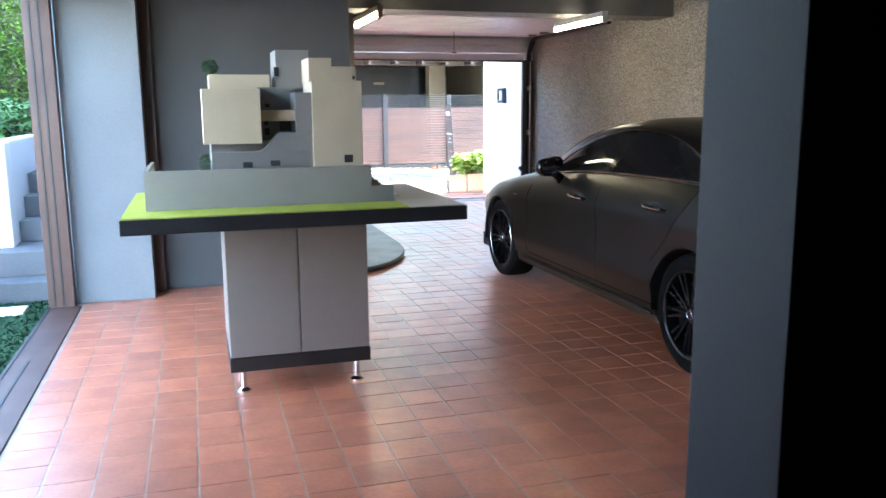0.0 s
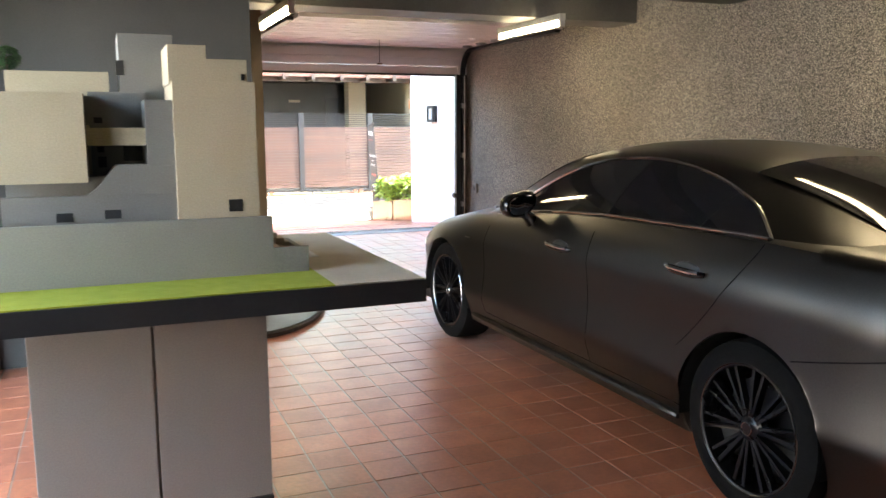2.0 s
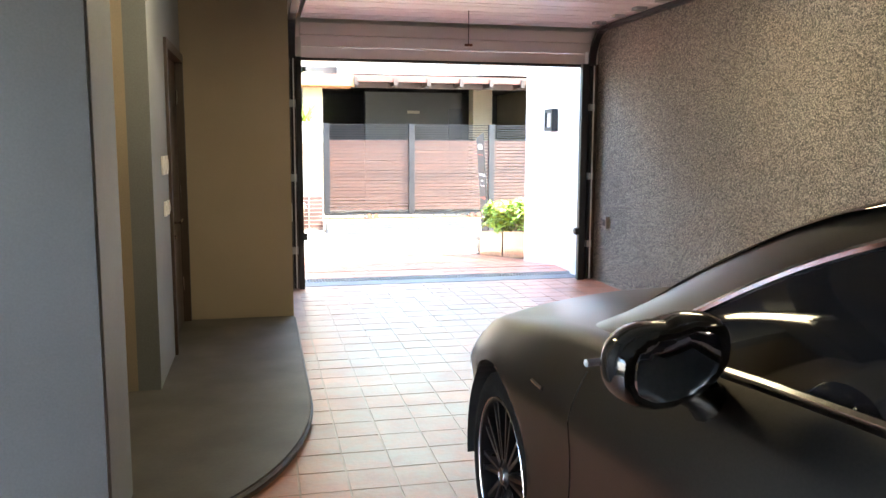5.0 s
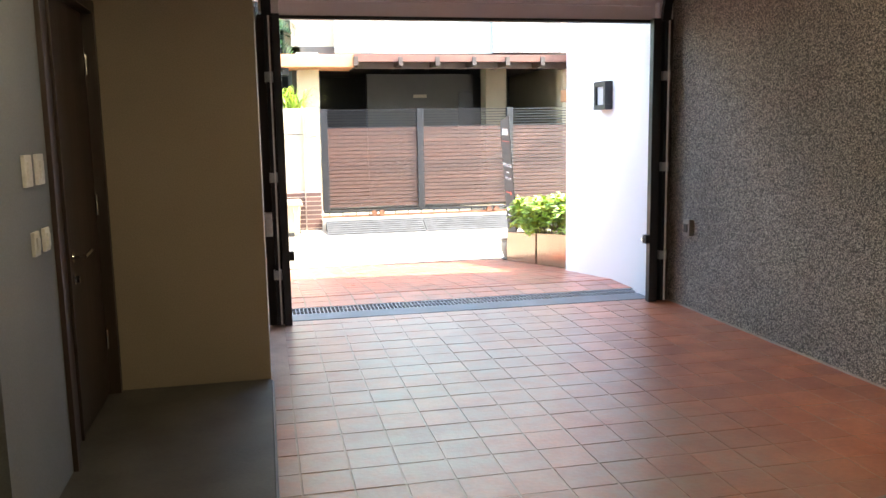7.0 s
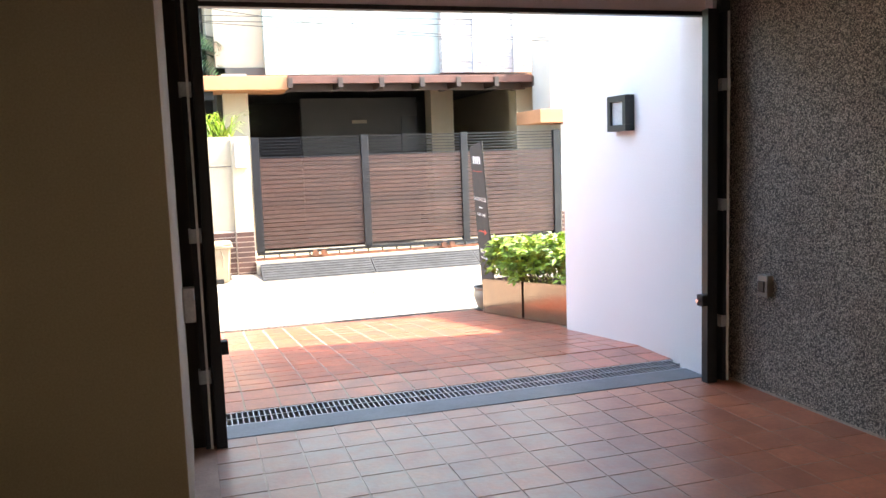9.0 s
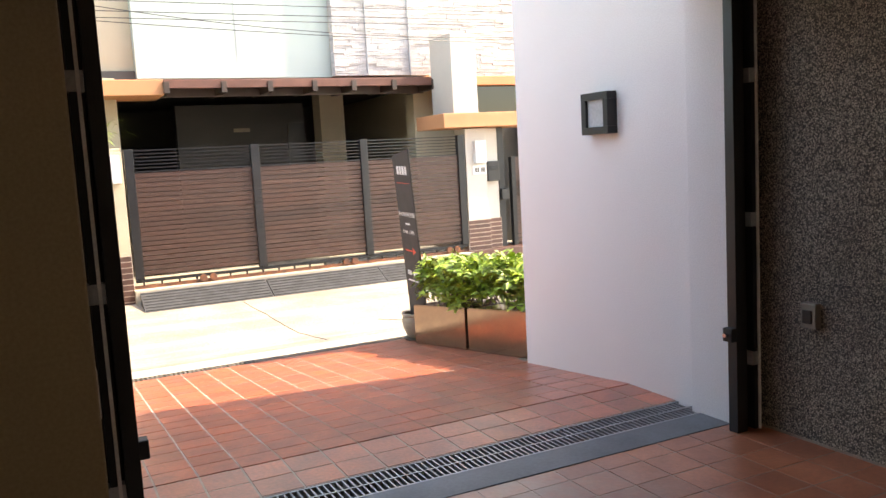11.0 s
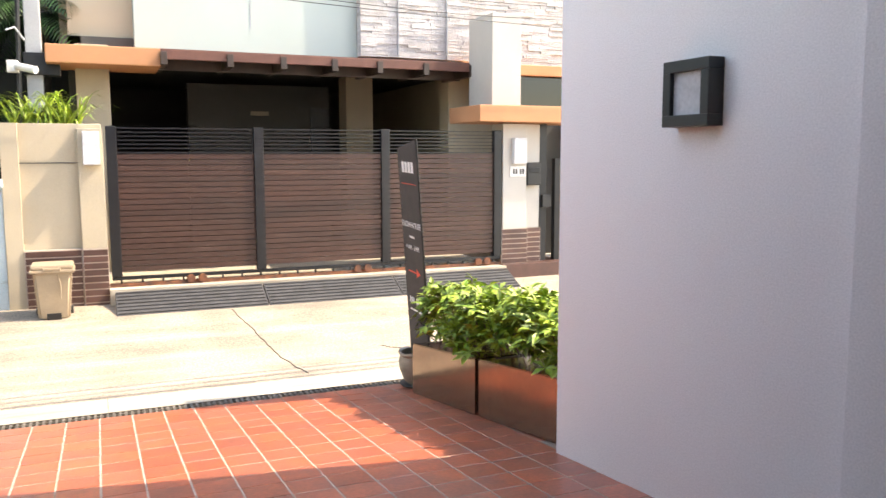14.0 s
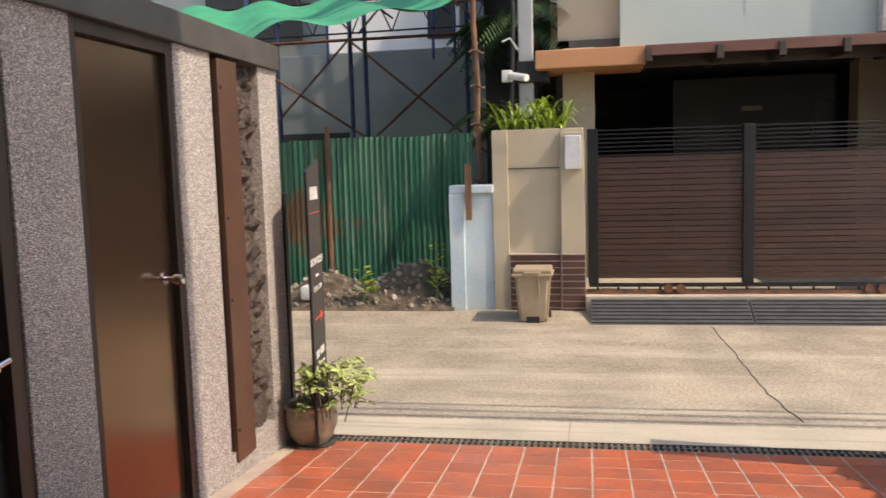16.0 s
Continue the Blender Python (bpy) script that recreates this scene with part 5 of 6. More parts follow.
# ---- across the street ----
FY = 21.04
gate = thing("sliding_gate", (6.0, FY, -0.1), "dark iron sliding gate with brown horizontal wooden slats", "gate")
POSTS = (3.20, 5.08, 6.92, 8.76)
for x in POSTS:
    part("post", box(B(), x - 0.065, x + 0.065, FY - 0.05, FY + 0.05, -0.12, 1.835, 0.006), M_IRON, gate)
me_cache = {}
for a, b_ in zip(POSTS, POSTS[1:]):
    n = 21
    for k in range(n):
        z = -0.06 + k * 0.0735
        ob = part("slat", box(B(), a + 0.065, b_ - 0.065, FY - 0.012, FY + 0.012, z, z + 0.064, 0.0), M_SLAT, gate)
    part("rail", box(B(), a + 0.065, b_ - 0.065, FY - 0.02, FY + 0.02, 1.485, 1.505), M_IRON, gate)
    for k in range(6):
        z = 1.545 + k * 0.052
        part("rail", box(B(), a + 0.065, b_ - 0.065, FY - 0.008, FY + 0.008, z, z + 0.014), M_IRON, gate)
part("bottom_rail", box(B(), 3.14, 8.82, FY - 0.03, FY + 0.03, -0.17, -0.125, 0.004), M_IRON, gate)
for k in range(22):
    x = 3.25 + k * 0.26
    part("stub", box(B(), x - 0.012, x + 0.012, FY - 0.015, FY + 0.015, -0.215, -0.17), M_IRON, gate)
part("guide_rail", box(B(), 3.0, 9.0, FY - 0.025, FY + 0.025, -0.262, -0.215, 0.003), M_RUST, gate)
for x in (4.2, 6.55, 8.5):
    bm = B()
    for dx in (-0.075, 0.075):
        rod(bm, (x + dx, FY - 0.07, -0.19), (x + dx, FY - 0.03, -0.19), 0.055, 20)
    part("roller", bm, M_RUST, gate, "rusty steel roller pair", True)
struct("gate_sill", box(B(), 3.1, 8.85, 20.85, 22.9, -0.6, -0.262, 0.01), M_CONC2, "sunlit concrete sill under the sliding gate", "sill")
for i in range(3):
    x0 = 3.16 + i * 1.9
    rm = thing("kerb_ramp", (x0 + 0.95, 20.6, -0.5), "black ribbed rubber kerb ramp before the gate", "ramp", "kerb ramps")
    bm = B()
    vs = [bm.verts.new(p) for p in ((x0, 20.35, -0.525), (x0 + 1.885, 20.35, -0.525), (x0 + 1.885, 20.84, -0.30), (x0, 20.84, -0.30), (x0, 20.35, -0.55), (x0 + 1.885, 20.35, -0.55), (x0 + 1.885, 20.84, -0.55), (x0, 20.84, -0.55))]
    for q in ((0, 1, 2, 3), (4, 7, 6, 5), (0, 4, 5, 1), (1, 5, 6, 2), (2, 6, 7, 3), (3, 7, 4, 0)):
        bm.faces.new([vs[k] for k in q])
    part("wedge", bm, M_MAT, rm)
    for k in range(7):
        s = (k + 0.5) / 7
        part("rib", box(B(), x0 + 0.02, x0 + 1.865, 20.35 + 0.49 * s - 0.012, 20.35 + 0.49 * s + 0.012, -0.525 + 0.225 * s, -0.512 + 0.225 * s), M_MAT, rm)


def bricks(parent, x0, x1, y, z0, z1, rows, cols, jitter):
    """Thin brown bricks on the front of a pier."""
    h, w = (z1 - z0) / rows, (x1 - x0) / cols
    me = mesh_of("brick", box(B(), 0.004, w - 0.004, -0.006, 0.004, 0.008, h - 0.008, 0), M_BRICK)
    for r in range(rows):
        off = 0.5 * w if r % 2 else 0
        for c in range(cols):
            if c == cols - 1 and off and cols > 1:
                continue
            ob = new("brick", me)
            xx = x0 + c * w + (off if cols > 1 else 0)
            ob.location = (xx, y, z0 + r * h)
            ob.parent = parent
            ob.matrix_parent_inverse = parent.matrix_world.inverted()


# planter pier on the left of the gate
pier = thing("gate_pier", (2.5, 21.2, -0.5), "cream rendered gate pier with brown brick foot and planting on top", "pier")
part("shaft", box(B(), 1.95, 3.09, 21.06, 21.9, -0.55, 1.86, 0.01), M_CREAM, pier)
part("edge", box(B(), 1.93, 2.13, 21.0, 21.06, -0.55, 1.86, 0.006), M_CREAM, pier)
col = part("column", box(B(), 2.80, 3.10, 20.97, 21.06, 0.27, 1.80, 0.008), M_CREAM, pier)
part("joint", box(B(), 2.13, 2.80, 21.052, 21.06, 1.36, 1.372), M_SLAB, pier)
part("brick_backing", box(B(), 2.13, 3.10, 20.985, 21.06, -0.55, 0.27, 0.003), M_BRICKJ, pier)
bricks(pier, 2.14, 2.79, 20.985, -0.52, 0.26, 9, 1, 0.3)
part("brick_backing", box(B(), 2.80, 3.105, 20.955, 20.985, -0.55, 0.27, 0.003), M_BRICKJ, pier)
bricks(pier, 2.805, 3.10, 20.955, -0.52, 0.26, 9, 1, 0.3)
wl = thing("pier_lamp", (2.98, 20.95, 1.55), "plain white box wall lamp on the gate pier", "lamp", "pier lamps")
part("shade", box(B(), 2.86, 3.06, 20.86, 20.97, 1.34, 1.76, 0.01), M_FROST, wl)
part("back_plate", box(B(), 2.87, 3.05, 20.962, 20.972, 1.36, 1.74), M_PLASTIC, wl)


def strap_plant(name, x, y, z, n, length, spread, m, label, seed, width=0.02, rise0=0.3):
    r = random.Random(seed)
    t = thing(name, (x, y, z), label, "plant")
    bm = B()
    for k in range(n):
        a = r.random() * 6.283
        d = Vector((math.cos(a), math.sin(a) * 0.7, 0))
        L = length * r.uniform(0.6, 1.1)
        rise = r.uniform(rise0, rise0 + 0.7)
        p0 = Vector((x + r.uniform(-spread, spread), y + r.uniform(-0.15, 0.15), z))
        w = width * r.uniform(0.7, 1.2)
        s = Vector((-d.y, d.x, 0)) * w
        prev = None
        for q in range(5):
            u = q / 4
            p = p0 + d * L * u * 0.8 + Vector((0, 0, L * (rise * u * 1.3 - (0.5 + rise * 0.5) * u * u)))
            k2 = (1 - u) ** 0.6
            cur = (bm.verts.new(p - s * k2), bm.verts.new(p + s * k2 + Vector((0, 0, 0.0005))))
            if prev:
                bm.faces.new((prev[0], prev[1], cur[1], cur[0]))
            prev = cur
    part("leaves", bm, m, t)
    return t


strap_plant("pier_plant", 2.45, 21.35, 1.84, 170, 0.72, 0.40, M_LEAF, "bright green strap-leaved plants on the gate pier", 5, 0.02, 0.7)

# low blue wall and timber
bw = thing("low_wall", (1.65, 21.2, -0.5), "pale blue painted low wall with a flaking cap", "wall")
part("wall", box(B(), 1.42, 1.93, 21.03, 21.25, -0.55, 1.06, 0.012), M_BLUEW, bw)
part("cap", box(B(), 1.36, 1.94, 20.98, 21.29, 1.06, 1.17, 0.02), M_BLUEW, bw)
part("pier", box(B(), 1.355, 1.55, 20.975, 21.03, -0.55, 1.06, 0.012), M_BLUEW, bw)
for x0, x1, y, z0, z1, lab in ((1.58, 1.66, 20.93, 0.72, 1.45, "rust-stained timber lath fixed to the low wall"),):
    single("timber_lath", box(B(), x0, x1, y, y + 0.03, z0, z1, 0.004), M_TIMBER, lab, "timber")
bm = B()
path_tube(bm, [(1.72, 21.4, -0.4), (1.71, 21.4, 0.6), (1.735, 21.39, 1.3), (1.70, 21.39, 1.9), (1.715, 21.38, 2.5), (1.68, 21.37, 3.3), (1.69, 21.36, 4.2), (1.65, 21.35, 6.0)], [0.045, 0.04, 0.043, 0.036, 0.042, 0.036, 0.04, 0.03], 10)
for z in (1.2, 1.95, 2.45, 2.9):
    path_tube(bm, [(1.62, 21.32, z), (1.70, 21.33, z + 0.03), (1.79, 21.34, z - 0.02), (1.80, 21.42, z)], 0.014, 6)
single("timber_pole", bm, M_TIMBER, "tall reddish timber pole beside the low wall", "pole", smooth=True)

# rubbish bin
bn = thing("wheelie_bin", (2.46, 20.55, -0.54), "beige plastic lidded bin at the street edge", "bin")
bm = B()
r = bmesh.ops.create_cube(bm, size=1)
for v in r["verts"]:
    k = 1.0 if v.co.z > 0 else 0.78
    v.co = Vector((2.46 + v.co.x * 0.44 * k, 20.58 + v.co.y * 0.42 * k, -0.53 + (0.62 if v.co.z > 0 else 0)))
bmesh.ops.bevel(bm, geom=bm.edges[:], offset=0.035, segments=3, affect="EDGES")
part("body", bm, M_BIN, bn, "", True)
part("rim", box(B(), 2.21, 2.71, 20.34, 20.82, 0.055, 0.095, 0.015), M_BIN, bn)
part("lid", box(B(), 2.225, 2.695, 20.355, 20.80, 0.095, 0.155, 0.028), M_BIN, bn)
part("lid_grip", box(B(), 2.36, 2.56, 20.33, 20.36, 0.09, 0.12, 0.008), M_BIN, bn)
part("handle", path_tube(B(), [(2.52, 20.37, 0.04), (2.55, 20.35, -0.1), (2.54, 20.36, -0.25)], 0.008, 6), M_BIN, bn)
part("foot_recess", box(B(), 2.38, 2.54, 20.40, 20.44, -0.53, -0.44, 0.006), M_BLACK, bn)
for x in (2.27, 2.65):
    part("wheel", rod(B(), (x - 0.02, 20.72, -0.47), (x + 0.02, 20.72, -0.47), 0.07, 18), M_BLACK, bn)

# right gate pier with ledge
rp = thing("gate_pier", (9.2, 21.2, -0.5), "cream rendered gate pier with an orange ledge and brick foot", "pier")
part("shaft", box(B(), 8.85, 9.27, 21.0, 21.4, 0.30, 1.94, 0.008), M_PALE, rp)
part("side_shaft", box(B(), 9.27, 9.56, 21.1, 21.4, 0.30, 1.94, 0.008), M_PALE, rp)
part("brick_backing", box(B(), 8.83, 9.29, 20.99, 21.4, -0.55, 0.30, 0.003), M_BRICKJ, rp)
bricks(rp, 8.835, 9.285, 20.99, -0.25, 0.30, 7, 1, 0.3)
part("brick_backing", box(B(), 9.29, 9.58, 21.09, 21.4, -0.55, 0.30, 0.003), M_BRICKJ, rp)
bricks(rp, 9.295, 9.575, 21.09, -0.25, 0.30, 7, 1, 0.3)
part("brick_base", box(B(), 8.8, 11.5, 20.9, 21.5, -0.6, -0.25, 0.01), M_BRICK, rp)
part("ledge", box(B(), 8.33, 11.5, 20.75, 21.9, 1.96, 2.21, 0.012), M_ORANGE, rp, "orange painted concrete ledge")
part("upper_shaft", box(B(), 8.68, 9.18, 21.05, 21.9, 2.21, 3.62, 0.01), M_PALE, rp)
wl = thing("pier_lamp", (9.1, 20.95, 1.5), "plain white box wall lamp on the gate pier", "lamp", "pier lamps")
part("shade", box(B(), 9.0, 9.22, 20.90, 21.0, 1.32, 1.72, 0.01), M_FROST, wl)
nb = thing("house_number", (9.1, 20.99, 1.2), "small white house number plate on the gate pier", "number plate")
part("plate", box(B(), 8.97, 9.25, 20.985, 21.0, 1.12, 1.28, 0.003), M_PLASTIC, nb)
for x0 in (9.02, 9.065, 9.14, 9.185):
    part("digit_bar", box(B(), x0, x0 + 0.03, 20.982, 20.986, 1.16, 1.24), M_BLACK, nb)
lb = thing("letter_box", (9.42, 21.0, 1.15), "black steel letter box on the gate pier", "letter box")
part("case", box(B(), 9.28, 9.52, 20.98, 21.1, 0.98, 1.34, 0.012), M_BLACK, lb)
part("flap", box(B(), 9.31, 9.49, 20.972, 20.982, 1.18, 1.26, 0.003), M_IRON, lb)
sg = thing("side_gate", (10.2, 21.2, -0.2), "dark iron pedestrian gate with brown slats", "gate")
part("frame", box(B(), 9.58, 9.70, 21.12, 21.22, -0.25, 1.95, 0.004), M_IRON, sg)
part("frame", box(B(), 9.86, 9.95, 21.12, 21.22, -0.25, 1.40, 0.004), M_IRON, sg)
for k in range(20):
    z = -0.2 + k * 0.08
    part("slat", box(B(), 9.95, 11.4, 21.15, 21.18, z, z + 0.07), M_SLAT, sg)
part("handle", box(B(), 9.60, 9.75, 21.05, 21.12, 0.62, 0.82, 0.006), M_BLACK, sg)
for k in range(2):
    part("bracket", box(B(), 10.05, 10.3, 21.06, 21.14, 0.7 + 0.14 * k, 0.8 + 0.14 * k, 0.006), M_BLACK, sg)

# the house: carport, canopy, upper storey
house = thing("house", (6, 24, -0.4), "cream and mint two-storey house with an open dark carport", "house")
# Inner carport faces carry their shade as dark colour; side_wall shares it.
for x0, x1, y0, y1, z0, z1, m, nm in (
        (2.9, 12.5, 29.8, 30.1, -0.3, 3.2, M_CARPORT_SHADE, "carport_wall"), (2.7, 2.9, 22.9, 30.1, -0.3, 3.2, M_CARPORT_SHADE, "carport_wall"), (9.6, 9.8, 23.2, 30.1, -0.3, 3.2, M_CREAM, "carport_wall"),
        (4.7, 7.5, 26.2, 26.5, -0.3, 2.85, M_CARPORT_SHADE, "carport_wall"), (2.9, 9.6, 22.6, 30.0, -0.4, -0.262, M_CONC, "carport_floor"),
        (2.6, 12.5, 22.9, 30.1, 3.0, 3.2, M_CARPORT_SHADE, "carport_ceiling"),
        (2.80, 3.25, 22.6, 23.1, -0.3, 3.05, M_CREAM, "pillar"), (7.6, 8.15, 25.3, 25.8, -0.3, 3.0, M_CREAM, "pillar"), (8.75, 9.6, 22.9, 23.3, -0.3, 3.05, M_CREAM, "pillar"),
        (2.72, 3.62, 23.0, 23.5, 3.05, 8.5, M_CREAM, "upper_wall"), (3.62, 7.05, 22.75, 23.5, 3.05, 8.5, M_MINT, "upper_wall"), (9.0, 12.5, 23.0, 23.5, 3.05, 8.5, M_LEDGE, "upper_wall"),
        (2.60, 12.5, 23.5, 30.1, 3.2, 8.5, M_CREAM, "upper_wall"), (2.5, 12.6, 22.5, 30.2, 8.5, 8.8, M_ORANGE, "roof"), (9.6, 12.5, 22.3, 22.5, -0.3, 2.8, M_CARPORT_SHADE, "side_wall")):
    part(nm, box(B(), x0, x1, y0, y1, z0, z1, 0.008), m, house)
part("panel_joint", box(B(), 5.32, 5.335, 22.744, 22.75, 3.4, 8.5), M_CEMENT, house)
part("trim_band", box(B(), 2.45, 3.92, 21.9, 23.0, 2.70, 2.95, 0.015), M_ORANGE, house, "orange painted concrete band")
part("trim_band", box(B(), 8.72, 12.5, 22.2, 23.0, 2.82, 3.0, 0.015), M_ORANGE, house, "orange painted concrete band")
part("side_window", box(B(), 9.15, 12.0, 22.28, 22.3, 2.25, 2.80, 0.004), M_GLASS, house, "dark window strip")
# Black sheet on the solid wall stands for the unlit entrance.
part("doorway", box(B(), 7.1, 7.5, 26.17, 26.2, -0.26, 2.4), M_BLACK, house)
part("wall_plaque", box(B(), 5.9, 6.25, 26.17, 26.2, 2.25, 2.33), M_BEIGE, house)
cn = thing("canopy", (6.3, 22.3, 2.8), "brown timber canopy over the carport", "canopy")
part("fascia", box(B(), 3.92, 8.75, 21.84, 21.90, 2.80, 2.93, 0.006), M_ROOFT, cn)
part("deck", box(B(), 3.92, 8.75, 21.90, 23.0, 2.90, 2.95, 0.004), M_ROOFT, cn)
part("inner_fascia", box(B(), 3.92, 8.75, 22.4, 22.44, 2.70, 2.86, 0.006), M_WOOD, cn)
for x in (3.95, 4.86, 5.63, 6.41, 7.13, 7.9, 8.70):
    part("rafter", box(B(), x - 0.045, x + 0.045, 21.80, 23.0, 2.72, 2.90, 0.006), M_WOOD, cn)
# split stone cladding, course by course
r = random.Random(4)
bm = B()
z = 3.06
while z < 6.2:
    h = r.uniform(0.03, 0.055)
    x = 7.05
    while x < 9.0:
        w = min(r.uniform(0.18, 0.55), 9.0 - x)
        dp = r.uniform(0.0, 0.035)
        box(bm, x + 0.001, x + w - 0.001, 22.56 - dp * 0.7, 22.75, z + 0.0015, z + h - 0.0015)
        x += w
    x = 9.1
    while x < 12.4:
        w = min(r.uniform(0.18, 0.55), 12.4 - x)
        dp = r.uniform(0.0, 0.035)
        box(bm, x + 0.002, x + w - 0.002, 22.85 - dp, 23.0, z + 0.002, z + h - 0.002)
        x += w
    z += h
z = -0.25
while z < 2.2:
    h = r.uniform(0.03, 0.055)
    x = 10.75
    while x < 12.4:
        w = min(r.uniform(0.18, 0.55), 12.4 - x)
        box(bm, x + 0.001, x + w - 0.001, 22.2 - r.uniform(0.0, 0.025), 22.3, z + 0.0015, z + h - 0.0015)
        x += w
    z += h
tagged(part("stone_cladding", bm, M_LEDGE, house, "pale split-stone cladding"), kind="stuff")
for x in (7.68, 8.55):
    part("panel_joint", box(B(), x, x + 0.02, 22.505, 22.56, 3.06, 6.2), M_CEMENT, house)

# overhead cables
CABLES = []
for i, (z, y, sag, x0, x1) in enumerate(((3.72, 20.4, 0.10, -14, 22), (3.58, 20.6, 0.16, -14, 22), (3.66, 20.2, 0.22, -14, 22), (3.95, 20.5, 0.10, -14, 22), (3.45, 20.8, 0.30, 2.2, 22), (3.62, 20.3, 0.45, 2.2, 14))):
    pts = [(x0 + (x1 - x0) * k / 40, y, z + 0.5 - sag * 4 * (k / 40) * (1 - k / 40) - 0.25) for k in range(41)]
    CABLES.append(pts)

# utility pole with camera
up = thing("utility_pole", (2.3, 22.3, -0.4), "square concrete utility pole with steel clamps and cables", "pole")
part("shaft", box(B(), 2.20, 2.40, 22.2, 22.4, -0.4, 9.0, 0.015), M_CEMENT, up)
part("clamp", box(B(), 2.17, 2.62, 22.16, 22.44, 2.55, 2.85, 0.01), M_IRON, up)
part("cable", path_tube(B(), [(2.12, 22.15, 0.5), (2.1, 22.14, 2.0), (2.14, 22.13, 3.5), (2.12, 22.14, 6)], 0.03, 8), M_BLACK, up)
part("lamp_arm", path_tube(B(), [(2.2, 22.1, 3.0), (2.1, 22.0, 3.15), (2.0, 21.95, 3.1)], 0.015, 6), M_ALU, up)
for pts in CABLES:
    part("overhead_cable", path_tube(B(), pts, 0.006, 5), M_BLACK, up, "thin black overhead cable")
for y, z, rr in ((15.28, 5.55, 0.035), (15.42, 5.9, 0.028), (15.60, 6.1, 0.03)):
    pts = [(-14 + 0.9 * k, y, z - 0.25 * 4 * (k / 40) * (1 - k / 40)) for k in range(41)]
    part("cable_bundle", path_tube(B(), pts, rr, 6), M_BLACK, up, "thick black overhead cable bundle")
cc = thing("security_camera", (2.1, 22.0, 2.6), "white bullet security camera on the utility pole", "camera")
bm = B()
rod(bm, (2.1, 21.98, 2.64), (2.34, 21.80, 2.58), 0.05, 16)
part("housing", bm, M_PLASTIC, cc, "", True)
part("junction_box", box(B(), 1.98, 2.12, 21.98, 22.12, 2.56, 2.72, 0.01), M_PLASTIC, cc)
part("bracket", rod(B(), (2.1, 22.05, 2.62), (2.2, 22.21, 2.62), 0.018), M_PLASTIC, cc)

# vacant lot with corrugated hoarding
hd = thing("corrugated_hoarding", (0.0, 22.3, -0.3), "green painted corrugated sheet hoarding with rust stains and painted-in sun dapples", "hoarding")
for i, (x0, x1, dz) in enumerate(((-3.9, -2.5, 0.03), (-2.52, -1.3, -0.02), (-1.31, -0.68, 0.0), (-0.66, 0.3, 0.02), (0.28, 0.92, 0.0), (0.9, 1.5, 0.03))):
    bm = B()

    def sheet(a, b_, x0=x0, x1=x1, dz=dz, i=i):
        x = x0 + (x1 - x0) * a
        return Vector((x, 22.3 + 0.018 * math.sin(x * 2 * math.pi / 0.085) + 0.01 * i, -0.45 + (2.31 + dz) * b_))
    grid(bm, sheet, int((x1 - x0) / 0.0106), 1)
    part("sheet", bm, M_GREENSH, hd, "", True)
bm = B()
rod(bm, (-0.68, 22.24, -0.4), (-0.66, 22.24, 2.05), 0.035)
part("post", bm, M_TIMBER, hd)
r = random.Random(9)
bm = B()


def mound(a, b_):
    x, y = -4 + 5.4 * a, 20.9 + 1.5 * b_
    h = 0.42 * math.exp(-((x - 0.75) / 0.6) ** 2) + 0.30 * math.exp(-((x + 0.6) / 0.4) ** 2) + 0.12
    return Vector((x, y, -0.47 + h * math.sin(math.pi * min(1, b_ * 1.2) / 1.3) + 0.06 * noise.noise(Vector((x * 7, y * 7, 0))) * math.sin(math.pi * min(1, b_ + 0.05))))


grid(bm, mound, 90, 24)
single("earth_mound", bm, M_SOIL, "heaps of dry earth and rubble before the hoarding", "earth", kind="stuff")
bm = B()
for k in range(420):
    x, y = r.uniform(-3.0, 1.3), r.uniform(20.95, 21.9)
    s = 0.012 + 0.05 * r.random() ** 2.5
    p = mound((x + 4) / 5.4, (y - 20.9) / 1.5)
    bmesh.ops.create_icosphere(bm, subdivisions=1, radius=s, matrix=Matrix.Translation(p + Vector((0, 0, s * 0.3))) @ pose(0, 0, 0, r.uniform(0, 90), r.uniform(0, 90), 0) @ Matrix.Diagonal((1, r.uniform(0.5, 1), r.uniform(0.4, 0.9), 1)))
single("rubble", bm, M_RUBBLE, "scattered broken stones on the earth", "rubble", kind="stuff")
single("plastic_sack", box(B(), -0.75, -0.5, 21.0, 21.25, -0.35, -0.15, 0.06), M_PLASTIC, "crumpled white plastic sack on the earth", "sack", smooth=True)
for x, h, sd_ in ((1.15, 0.75, 31), (0.15, 0.45, 32), (-1.9, 0.5, 33)):
    wd = thing("weed", (x, 21.1, -0.35), "leafy green weed in the dry earth", "plant", "weeds")
    r = random.Random(sd_)
    bm = B()
    for k in range(34):
        zz = r.random()
        a = r.random() * 6.283
        leaf(bm, Vector((x + 0.05 * math.cos(a), 21.05, -0.35 + h * (0.2 + 0.8 * zz))), Vector((math.cos(a), math.sin(a), 0.4)), Vector((0, 0, 1)), 0.16 * (1.1 - 0.5 * zz), 0.035)
    part("leaves", bm, M_LEAF, wd)
    part("stem", rod(B(), (x, 21.05, -0.42), (x, 21.05, -0.35 + h), 0.012, 6, 0.004), M_LEAF3, wd)

